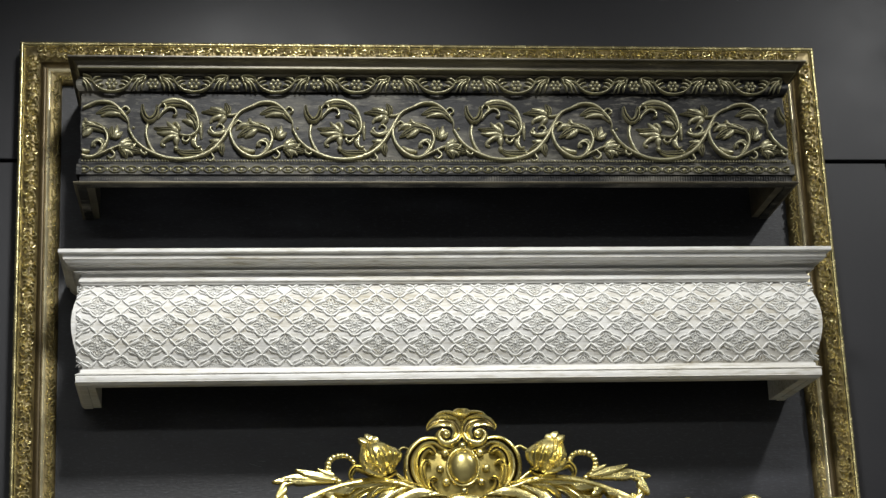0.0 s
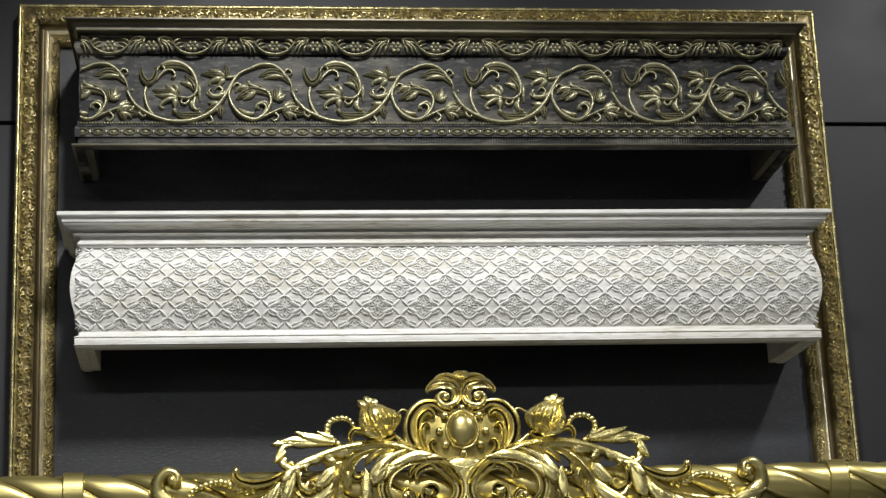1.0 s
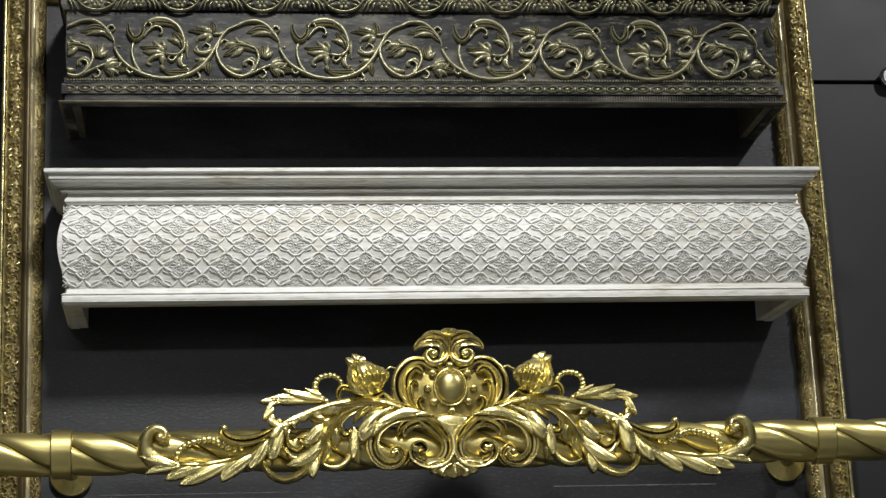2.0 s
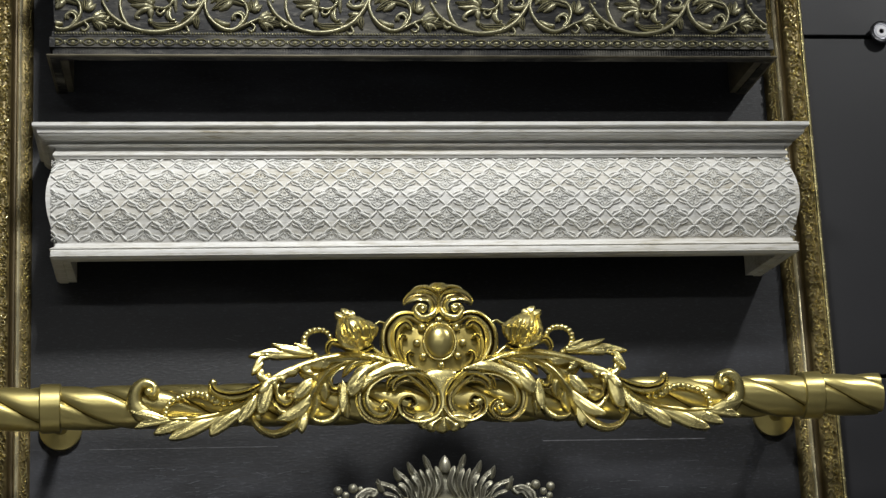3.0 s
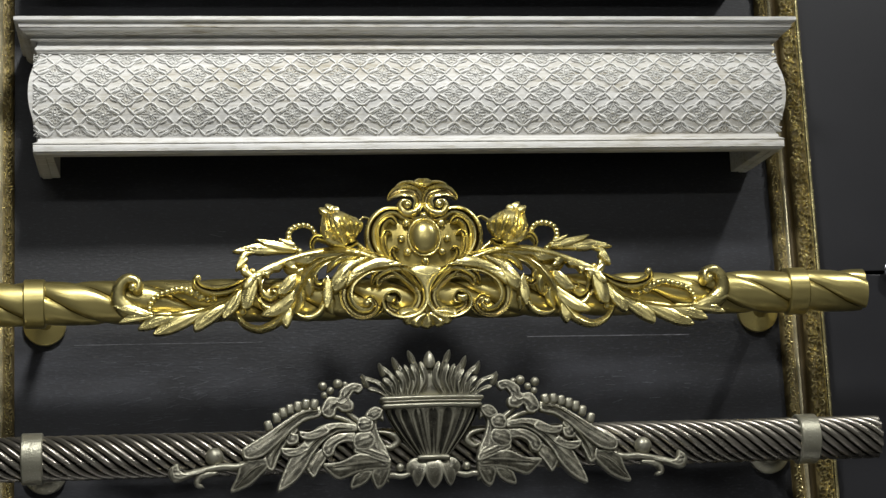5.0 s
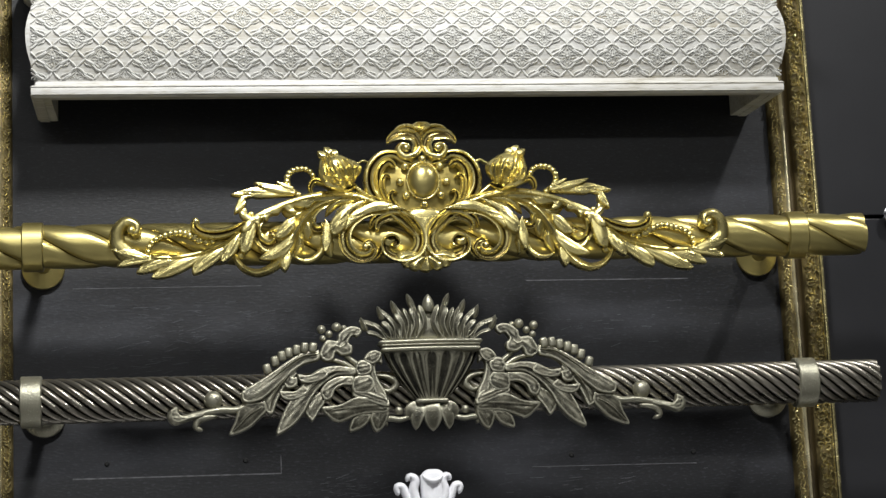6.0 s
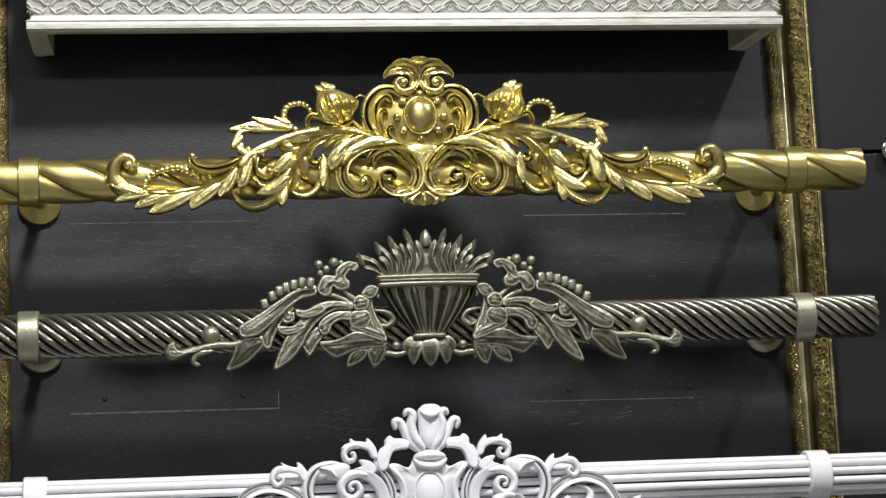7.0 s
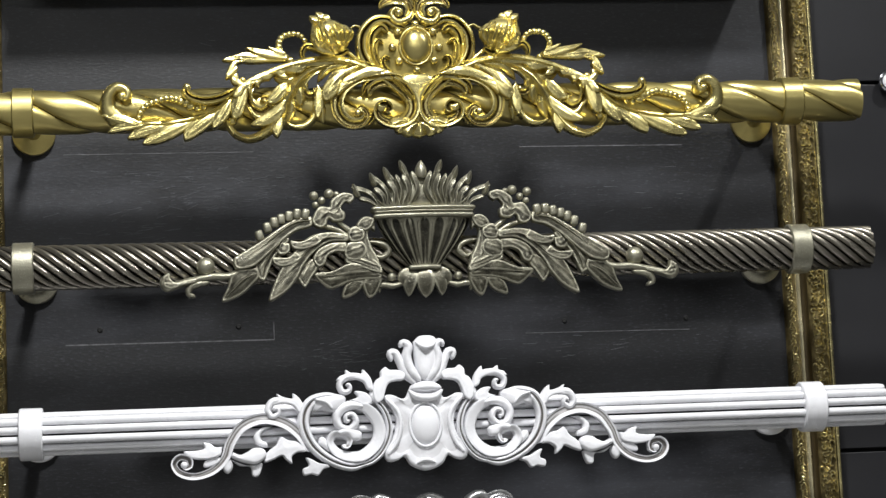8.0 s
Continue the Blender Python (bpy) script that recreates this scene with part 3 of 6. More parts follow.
obj("boss_rim", ribbon([(21.5 * math.cos(a), egg[1] + 25 * math.sin(a)) for a in np.linspace(0, 2 * math.pi, 25)], [2.0], [3.5], low=8.5), M_, gilt)
for c in ((-0.9, 102.6), (-1.3, 40.8)):
    obj("bead", knob((0, c[1]), 5.4, low=9.5), M_, gilt)
for c in ((-23.4, 92.8), (-31.0, 72.0), (-23.4, 53.4)):
    both("bead", knob(c, 5.4, low=8.5), M_, gilt)
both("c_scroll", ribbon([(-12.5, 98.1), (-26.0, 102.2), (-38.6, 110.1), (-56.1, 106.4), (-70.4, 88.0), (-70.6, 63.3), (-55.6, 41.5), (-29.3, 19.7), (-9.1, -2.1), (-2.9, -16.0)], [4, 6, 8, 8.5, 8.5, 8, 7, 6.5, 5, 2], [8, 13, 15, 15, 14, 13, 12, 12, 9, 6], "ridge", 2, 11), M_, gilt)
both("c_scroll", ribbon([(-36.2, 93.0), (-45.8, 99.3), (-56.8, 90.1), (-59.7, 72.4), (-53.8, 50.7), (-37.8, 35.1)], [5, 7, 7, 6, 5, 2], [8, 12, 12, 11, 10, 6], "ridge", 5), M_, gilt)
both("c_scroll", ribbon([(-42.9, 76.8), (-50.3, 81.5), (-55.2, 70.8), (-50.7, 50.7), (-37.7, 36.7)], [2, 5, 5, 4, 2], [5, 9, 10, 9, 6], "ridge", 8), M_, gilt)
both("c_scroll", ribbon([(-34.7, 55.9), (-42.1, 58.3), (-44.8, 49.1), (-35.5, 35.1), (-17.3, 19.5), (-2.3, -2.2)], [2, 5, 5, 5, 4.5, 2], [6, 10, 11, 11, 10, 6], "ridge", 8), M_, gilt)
# crest
obj("crest_stem", ribbon([(-0.4, 116.6), (0.4, 133.8), (0.3, 150.9)], [2.5, 4.0, 6.5], [8, 12, 13], "blade", 6), M_, gilt)
obj("crest_cap", plate([(-15.0, 148.0), (-7.2, 154.1), (0.5, 154.8), (10.4, 154.0), (17.0, 147.7), (9.8, 141.5), (0.6, 138.4), (-8.4, 141.6)], [(1.0, 6), (0.92, 11), (0.7, 15), (0.45, 13), (0.1, 10)], n=40), M_, gilt, smooth=60)
both("crest_leaf", ribbon([(-3.3, 136.9), (-15.2, 144.8), (-28.9, 143.4), (-36.8, 135.7)], [3, 8, 7, 3], [8, 11, 10, 6], "ridge", 5), M_, gilt)
both("crest_leaf", ribbon([(-10.6, 109.0), (-5.5, 122.1), (-12.6, 133.9), (-29.2, 136.4), (-41.6, 131.1), (-46.3, 124.9)], [6, 7, 8, 9, 7, 2], [8, 10, 12, 13, 10, 5], "lip", 7), M_, gilt)
both("crest_scroll", ribbon([(-2.4, 121.3), (-8.2, 110.5), (-23.6, 106.0), (-31.6, 115.4), (-25.9, 123.1), (-17.7, 119.9), (-19.4, 114.5)], [3, 5, 6, 5.5, 5, 4, 3], [8, 10, 11, 12, 12, 13, 14], "round", 5), M_, gilt)
both("crest_bead", knob((-21.6, 117.6), 5.5, low=13), M_, gilt)
# inner scrolls under the heart
both("c_scroll", ribbon([(-64.4, 7.9), (-60.3, 17.8), (-45.7, 24.5), (-26.3, 21.2), (-11.7, 7.9), (-7.2, -9.8), (-15.3, -24.9), (-34.3, -30.0), (-51.3, -22.8), (-53.8, -9.8), (-43.8, -3.8), (-37.4, -11.6), (-44.3, -16.8)], [3, 5, 6.5, 8, 8.5, 8.5, 8.5, 8, 7, 6, 5, 4, 3], [6, 10, 12, 13, 13, 13, 13, 12, 12, 12, 13, 14, 14], "lip", 4, 11), M_, gilt)
both("scroll_leaf", ribbon([(-72.6, 9.6), (-68.5, 20.3), (-56.1, 28.5), (-40.2, 29.8)], [2, 6, 6, 3], [5, 9, 10, 7], "ridge", 4), M_, gilt)
both("scroll_leaf", petal((-55.2, -6.0), (-39.4, -6.2), 4.5, 7, -0.25, 9), M_, gilt)
both("c_scroll", ribbon([(-38.0, 30.5), (-62.0, 33.2), (-83.2, 28.9), (-100.1, 16.9), (-107.4, 0.2), (-104.3, -17.3), (-91.3, -29.0), (-75.5, -28.5), (-68.4, -18.7), (-74.8, -9.4), (-82.5, -13.9)], [3, 6, 7, 8, 8.5, 8.5, 8, 7.5, 6, 5, 4], [7, 11, 12, 12, 12, 12, 12, 12, 12, 12, 13], "lip", 3, 11), M_, gilt)
both("scroll_bead", knob((-80.3, -16.2), 5.0, low=11), M_, gilt)
both("scroll_leaf", ribbon([(-57.6, -10.5), (-61.0, -21.1), (-67.4, -30.1), (-74.2, -33.1)], [3, 6, 5, 2], [7, 10, 9, 5], "ridge", 2), M_, gilt)
obj("fan_stem", petal((-0.5, -29.8), (0.4, -9.2), 6, 10, 0, 6), M_, gilt)
obj("fan_petal", petal((0, (-0.0, -19.1)[1]), (0, (-1.3, -49.6)[1]), 9, 12, 0, 3, blunt=True), M_, gilt)
for tip, w in (((-20.0, -47.0), 8), ((-31.8, -41.4), 7), ((-41.3, -33.6), 6)):
    both("fan_petal", petal((-3, (-0.5, -30.5)[1]), tip, w, 11, -0.12, 7, blunt=True), M_, gilt)
# main arching branch
both("branch", ribbon([(-28.7, 35.0), (-52.5, 43.8), (-82.3, 51.9), (-118.2, 56.2), (-153.5, 52.9), (-187.3, 42.6)], [4, 6, 6, 6, 6, 4], [8, 12, 13, 12, 11, 9], "ridge", 3, 13), M_, gilt)
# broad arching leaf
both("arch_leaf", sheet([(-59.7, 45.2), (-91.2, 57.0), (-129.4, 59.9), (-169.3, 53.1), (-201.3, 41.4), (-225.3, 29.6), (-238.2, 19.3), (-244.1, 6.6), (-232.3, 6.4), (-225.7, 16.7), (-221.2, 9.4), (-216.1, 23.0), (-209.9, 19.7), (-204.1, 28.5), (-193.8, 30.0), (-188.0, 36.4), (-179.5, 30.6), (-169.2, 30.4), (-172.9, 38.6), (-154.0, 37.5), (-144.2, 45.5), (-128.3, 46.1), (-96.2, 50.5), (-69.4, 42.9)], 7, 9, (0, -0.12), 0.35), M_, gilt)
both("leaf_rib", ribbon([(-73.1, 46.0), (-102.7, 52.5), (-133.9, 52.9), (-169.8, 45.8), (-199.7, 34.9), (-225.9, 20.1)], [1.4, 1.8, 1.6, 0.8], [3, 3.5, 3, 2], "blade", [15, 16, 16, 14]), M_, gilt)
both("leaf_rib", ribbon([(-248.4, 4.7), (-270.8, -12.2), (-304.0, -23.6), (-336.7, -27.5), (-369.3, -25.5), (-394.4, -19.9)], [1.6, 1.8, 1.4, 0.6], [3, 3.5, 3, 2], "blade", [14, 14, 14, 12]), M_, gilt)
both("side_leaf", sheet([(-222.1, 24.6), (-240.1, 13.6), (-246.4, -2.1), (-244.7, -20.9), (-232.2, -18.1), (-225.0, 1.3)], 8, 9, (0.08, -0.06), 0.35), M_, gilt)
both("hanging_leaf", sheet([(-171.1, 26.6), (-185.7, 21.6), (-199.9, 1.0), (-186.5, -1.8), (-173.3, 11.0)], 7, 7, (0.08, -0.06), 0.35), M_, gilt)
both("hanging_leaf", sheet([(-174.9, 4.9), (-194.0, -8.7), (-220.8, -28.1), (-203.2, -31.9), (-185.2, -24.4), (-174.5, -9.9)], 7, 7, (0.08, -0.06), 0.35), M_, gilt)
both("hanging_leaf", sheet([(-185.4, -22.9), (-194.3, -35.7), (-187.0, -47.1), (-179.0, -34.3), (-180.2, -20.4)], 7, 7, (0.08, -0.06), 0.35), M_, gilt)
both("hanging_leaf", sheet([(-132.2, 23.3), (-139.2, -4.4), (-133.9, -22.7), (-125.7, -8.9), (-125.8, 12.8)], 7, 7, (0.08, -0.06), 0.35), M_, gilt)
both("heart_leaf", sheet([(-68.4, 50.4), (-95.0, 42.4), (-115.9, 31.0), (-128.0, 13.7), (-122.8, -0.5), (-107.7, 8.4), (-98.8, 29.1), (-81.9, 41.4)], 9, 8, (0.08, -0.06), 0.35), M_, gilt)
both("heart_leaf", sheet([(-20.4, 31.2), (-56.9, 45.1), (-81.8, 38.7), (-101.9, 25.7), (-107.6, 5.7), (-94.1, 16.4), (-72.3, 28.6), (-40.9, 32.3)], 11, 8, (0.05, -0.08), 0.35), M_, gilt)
both("acanthus_leaf", leaf([(-37.7, 38.2), (-67.7, 40.9), (-94.4, 29.8), (-113.8, 10.3)], 13, 13, 4, 0.5, 0.8, 5, 1), M_, gilt)
for b, tip, w, bend in (((-71.4, 43.3), (-123.0, 2.8), 8.5, -0.2), ((-58.7, 40.1), (-103.2, 14.7), 8, -0.25), ((-45.3, 36.0), (-83.3, 24.3), 7, -0.25), ((-89.9, 49.7), (-131.9, 27.3), 7, -0.2)):
    both("leaflet", petal(b, tip, w, 11, bend, 5), M_, gilt)
# drooping branch with curled end
both("branch", ribbon([(-97.3, 52.1), (-131.3, 45.7), (-154.1, 31.5), (-172.0, 6.6), (-183.1, -16.0), (-198.5, -36.9), (-219.5, -47.1), (-237.8, -43.0), (-250.0, -30.0), (-251.2, -20.9)], [3, 6, 7, 7.5, 8, 8, 7, 5.5, 4.5, 3], [8, 12, 13, 13, 13, 12, 12, 11, 10, 8], "vein", 3, 19), M_, gilt)
both("curl_bead", knob((-243.9, -23.3), 6, low=4), M_, gilt)
for b, tip, w, bend in (((-157.7, 36.9), (-189.0, 35.0), 7, 0.18), ((-164.0, 24.8), (-204.6, 11.7), 7, 0.15), ((-175.1, 3.6), (-200.5, -0.5), 6, 0.2), ((-183.0, -13.0), (-217.5, -27.5), 7, 0.15), ((-187.0, -20.5), (-185.4, -43.9), 6.5, -0.1), ((-170.4, 11.1), (-173.1, -26.8), 6, 0.12), ((-161.1, 23.2), (-155.3, -5.1), 7, 0.12), ((-154.1, 33.8), (-152.6, 10.9), 6, 0.15)):
    both("leaflet", petal(b, tip, w, 10, bend, 2), M_, gilt)
both("tendril", ribbon([(-120.0, 48.6), (-141.2, 38.2), (-152.2, 23.0), (-145.1, 10.7), (-133.9, 12.1), (-135.9, 19.7)], [3, 5, 5.5, 5, 4, 3], [7, 10, 10, 10, 10, 9], "lip", 2), M_, gilt)
both("tendril", ribbon([(-174.5, -25.2), (-165.8, -31.4), (-152.4, -31.7), (-140.3, -22.8), (-134.4, -4.7), (-131.7, 10.5)], [2, 4, 5, 5, 4, 3], [6, 9, 10, 9, 8, 6], "round", 1), M_, gilt)
both("leaflet", petal((-130.8, 15.9), (-135.6, -18.3), 7, 10, 0.1, 5), M_, gilt)
both("leaflet", petal((-125.5, -4.8), (-125.5, -27.6), 5, 8, -0.1, 2), M_, gilt)
both("tendril", ribbon([(-216.0, 27.1), (-223.8, 13.5), (-220.5, -3.2), (-207.4, -11.0), (-196.8, -3.6), (-199.5, 5.5), (-207.7, 4.1)], [4, 6, 6, 5.5, 5, 4, 3], [8, 11, 11, 11, 11, 11, 11], "lip", 2), M_, gilt)
both("tendril", ribbon([(-222.0, -3.2), (-214.2, -17.0), (-200.2, -18.0), (-194.0, -8.2)], [2, 4.5, 4.5, 2], [6, 8, 8, 6], "round", 1), M_, gilt)
both("leaflet", petal((-225.0, 22.6), (-241.0, -24.1), 10, 12, -0.12, 3), M_, gilt)
both("leaflet", petal((-234.1, 15.2), (-249.7, -17.9), 7, 10, -0.15, 2), M_, gilt)
# long end leaf: a broad blade cut into lobes
both("blade", sheet([(-244.4, 14.4), (-263.3, -4.8), (-289.2, -16.4), (-318.5, -23.4), (-343.9, -25.2), (-367.1, -23.3), (-382.1, -15.6), (-394.3, -14.7), (-380.2, -27.5), (-362.2, -31.6), (-333.3, -34.3), (-300.5, -28.9), (-267.3, -16.8), (-247.9, -4.3)], 3, 8, (0, -0.15), 0.5), M_, gilt)
both("lobe", sheet([(-412.7, -13.2), (-400.2, -10.6), (-380.6, -14.6), (-362.9, -25.1), (-375.6, -30.4), (-397.8, -23.6)], 7, 7, (0.05, -0.12), 0.35), M_, gilt)
both("lobe", sheet([(-363.5, -21.9), (-386.8, -21.5), (-397.7, -28.7), (-405.0, -36.9), (-382.6, -35.4), (-355.6, -29.5)], 7, 7, (0.05, -0.12), 0.35), M_, gilt)
both("lobe", sheet([(-338.9, -22.3), (-363.2, -24.6), (-373.3, -34.6), (-379.8, -45.5), (-359.2, -44.1), (-329.2, -30.7)], 7, 7, (0.05, -0.12), 0.35), M_, gilt)
both("lobe", sheet([(-306.0, -19.2), (-329.5, -23.4), (-347.8, -36.1), (-360.8, -52.4), (-335.6, -51.0), (-305.5, -35.9), (-291.5, -18.5)], 7, 7, (0.05, -0.12), 0.35), M_, gilt)
both("lobe", sheet([(-266.2, -8.1), (-294.5, -18.8), (-306.7, -33.4), (-306.2, -49.1), (-284.3, -39.4), (-264.8, -22.1), (-254.3, -6.5)], 7, 7, (0.05, -0.12), 0.35), M_, gilt)
both("lobe", sheet([(-244.3, 17.8), (-261.3, -4.3), (-271.7, -19.9), (-268.5, -33.9), (-250.9, -21.2), (-244.0, -4.6)], 7, 7, (0.05, -0.12), 0.35), M_, gilt)
both("rolled_tip", ribbon([(-367.0, -27.9), (-390.2, -20.0), (-403.7, -4.8), (-403.5, 11.8), (-393.1, 22.2), (-380.8, 18.9), (-378.8, 9.1), (-386.1, 5.5)], [5, 11, 12.5, 11, 9, 8, 7, 5], [7, 9, 10, 11, 13, 14, 15, 15], "round", (3, 3, 3, 3, 4, 5, 5, 5), 19), M_, gilt)
both("rolled_tip_bead", knob((-386.0, 10.7), 5.5, low=14), M_, gilt)
both("curled_leaf", ribbon([(-301.7, 23.8), (-303.3, 14.7), (-294.7, 7.0), (-277.1, 3.7), (-256.4, 7.9), (-235.4, 19.7)], [5.5, 7.5, 8.5, 8.5, 7, 3], [9, 11, 12, 12, 11, 8], "ridge", 8), M_, gilt)
both("curled_leaf_bead", knob((-302.5, 21.5), 5.5, low=11), M_, gilt)
for g in beads([(-364.0, -23.4), (-364.6, -12.9), (-356.4, -1.8), (-341.6, 4.8), (-322.5, 8.2), (-308.0, 2.7), (-299.3, -3.5)], 3.8, 5.4, 14, 6):
    both("tendril_bead", g, M_, gilt)
for g in beads([(-302.9, 2.6), (-293.5, -5.1), (-283.2, -5.2), (-274.3, -0.1)], 5.5, 4.5, 5, 7):
    both("tendril_bead", g, M_, gilt)
# upper leaf, beaded ring and flower bud
both("acanthus_leaf", sheet([(-172.2, 54.7), (-198.0, 54.2), (-221.5, 52.9), (-233.1, 57.9), (-243.3, 54.8), (-255.7, 58.2), (-240.7, 64.4), (-221.0, 69.0), (-197.7, 63.8), (-174.3, 60.3)], 3, 7, (0, -0.1), 0.35), M_, gilt)
both("acanthus_leaf", sheet([(-170.3, 55.9), (-191.4, 57.8), (-210.8, 63.6), (-225.3, 74.3), (-202.7, 71.6), (-183.2, 68.1), (-170.1, 63.1)], 6, 7, (0, -0.1), 0.35), M_, gilt)
both("acanthus_leaf", sheet([(-173.9, 61.4), (-187.9, 66.4), (-195.5, 74.5), (-182.3, 70.3), (-172.2, 66.2)], 8, 7, (0, -0.1), 0.35), M_, gilt)
both("acanthus_leaf", sheet([(-220.1, 56.1), (-239.5, 57.1), (-247.6, 48.4), (-251.9, 32.5), (-242.5, 36.4), (-235.2, 45.1), (-235.8, 51.5)], 5, 7, (0, -0.1), 0.35), M_, gilt)
both("acanthus_leaf", sheet([(-245.8, 37.4), (-236.4, 40.5), (-232.8, 30.0), (-221.3, 23.5), (-230.8, 21.2), (-243.0, 27.0)], 3, 7, (0, -0.1), 0.35), M_, gilt)
both("curl_bead", knob((-229.2, 31.1), 4.5, low=5), M_, gilt)
for g in beads([(-166.8, 56.9), (-177.7, 66.2), (-181.0, 78.5), (-175.5, 88.5), (-163.4, 92.2), (-151.6, 89.7), (-145.1, 79.6), (-146.9, 72.0)], 5.0, 3.8, 15, 5):
    both("ring_bead", g, M_, gilt)
bud = (-115.6, 88.5)
both("bud", moved(ball(0, 0, 0, 0.0245, 0.019, 0.0225, 22, 14), Matrix.Translation((bud[0] * 0.001, -0.007, bud[1] * 0.001))), M_, gilt, "closed flower bud")
for b, tip, bend in (((-102.8, 66.8), (-136.0, 107.3), 0.3), ((-104.4, 65.3), (-128.3, 111.8), 0.15), ((-102.9, 65.2), (-120.9, 110.2), 0.0), ((-98.3, 68.3), (-113.5, 107.0), -0.15), ((-95.1, 72.8), (-103.0, 103.8), -0.25), ((-91.9, 79.0), (-92.7, 99.0), -0.2)):
    both("bud_petal", petal(b, tip, 5.0, 8, bend, (13, 24, 14), "blade"), M_, gilt)
for b, tip, bend in (((-107.5, 62.2), (-133.3, 96.4), 0.36), ((-109.0, 62.3), (-131.6, 102.6), 0.26), ((-103.7, 63.7), (-124.7, 107.1), 0.08), ((-100.6, 65.2), (-117.3, 105.5), -0.08), ((-96.8, 68.2), (-108.3, 103.9), -0.2), ((-93.5, 74.4), (-97.9, 99.1), -0.28), ((-113.4, 63.8), (-132.2, 85.6), 0.3), ((-104.5, 62.2), (-111.4, 79.2), 0.1), ((-98.4, 65.2), (-102.4, 79.1), -0.1), ((-116.4, 65.4), (-122.0, 77.8), 0.2)):
    both("bud_petal", petal(b, tip, 3.4, 6, bend, (17, 28, 18), "blade"), M_, gilt)
for b, tip, bend in (((-124.0, 107.1), (-140.2, 115.0), 0.1), ((-122.4, 108.7), (-131.0, 120.3), 0.0), ((-118.0, 107.1), (-122.2, 116.4), -0.1)):
    both("bud_petal", petal(b, tip, 6, 8, bend, 9), M_, gilt)
both("sepal", ribbon([(-89.2, 69.7), (-103.0, 62.9), (-119.4, 65.5), (-132.7, 71.8), (-144.5, 75.0), (-150.8, 65.9), (-148.1, 56.6)], [3, 6, 6, 5, 5, 5, 2], [7, 11, 12, 11, 10, 8, 5], "ridge", 6), M_, gilt)
both("sepal", petal((-119.4, 65.5), (-125.0, 53.3), 3, 5, 0, 3), M_, gilt)
both("bud_stem", ribbon([(-92.3, 68.2), (-80.6, 58.8), (-64.5, 46.3)], [3.5, 3, 4], [7, 7, 8], "round", 3), M_, gilt)
both("bud_tendril", ribbon([(-92.7, 97.5), (-85.1, 99.0), (-78.9, 102.8), (-69.3, 98.8)], [1.5, 1.8, 1.8, 1.5], [4, 4, 4, 4], "round", 3), M_, gilt)


# ---- pewter ornament with the urn on the dark rod ----
urn_piece = empty("pewter_ornament", 0.0095, -0.176, 1.747, "antique pewter carved ornament with fluted urn on dark rod", "ornament", "ornaments on the rods")
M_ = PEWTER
WIDE, FLAT, SURFACE, TWIN, CREST, GROOVE = 1.15, 0.9, "slab", 0.988, 0.17, 0.7


def urn_bowl(profile, lobes, n=54, deep=0.8):
    """The front half of a bowl: (half width, height) in millimetres from the rim down, with rounded flutes."""
    V = []
    for w, z in profile:
        for k in range(n + 1):
            a = math.pi * k / n
            r = 1 - 0.075 * (1 - abs(math.sin(lobes * a / 2)) ** 0.6)
            V.append((-w * r * math.cos(a) * 0.001, (-w * deep * 0.42 * r * math.sin(a) - 3) * 0.001, z * 0.001))
    return V, grid_faces(len(profile), n + 1) + [tuple(range(n + 1)), tuple(range((len(profile) - 1) * (n + 1), len(profile) * (n + 1)))]


rim_z, foot_z = (0.0, 53.1)[1], (-2.6, -8.2)[1]
prof = []
for i in range(13):
    s = i / 12
    prof.append((62 - 42 * s ** 1.12 + 2.0 * math.sin(math.pi * s), rim_z + (foot_z - rim_z) * s))
obj("urn", urn_bowl(prof, 13), M_, urn_piece, "fluted urn", smooth=60)
for k in range(-4, 5):
    u = math.sin(radians(19.5 * k))
    c = math.cos(radians(19.5 * k))
    line_ = [(u * w, zz) for w, zz in prof[0:13:2]]
    deep_ = [w * 0.336 * c + 1.5 for w, zz in prof[0:13:2]]
    wide_ = [0.155 * w * c + 0.6 for w, zz in prof[0:13:2]]
    wide_[0] *= 0.7
    obj("flute", ribbon(line_, wide_, [4.5, 4.5, 4.5, 4.2, 4, 3.5, 3], "cup", deep_, 9, 4.0), M_, urn_piece)
for z, w, r in (((0.5, 65.8)[1], 68.5, 3.2), ((0.4, 61.3)[1], 65.5, 2.0), ((0.1, 56.1)[1], 66.0, 3.4)):
    obj("urn_rim", ribbon([(-w, z), (-w * 0.5, z), (0, z), (w * 0.5, z), (w, z)], [r], [6], "round", [16, 21, 23, 21, 16], 9, 20), M_, urn_piece)
z = (-2.7, -11.1)[1]
obj("urn_collar", ribbon([(-22, z), (0, z), (22, z)], [3.4], [6], "round", [8, 11, 8], 9, 12), M_, urn_piece)
# leaves under the urn
obj("foot_leaf", petal((0, (-2.9, -15.6)[1]), (0, (-2.9, -50.5)[1]), 14, 14, 0, 6), M_, urn_piece)
both("foot_leaf", petal((-12.7, -16.8), (-22.1, -47.8), 10, 12, -0.1, 3), M_, urn_piece)
both("foot_leaf", petal((-17.8, -15.2), (-30.5, -34.2), 9, 10, -0.2, 2), M_, urn_piece)
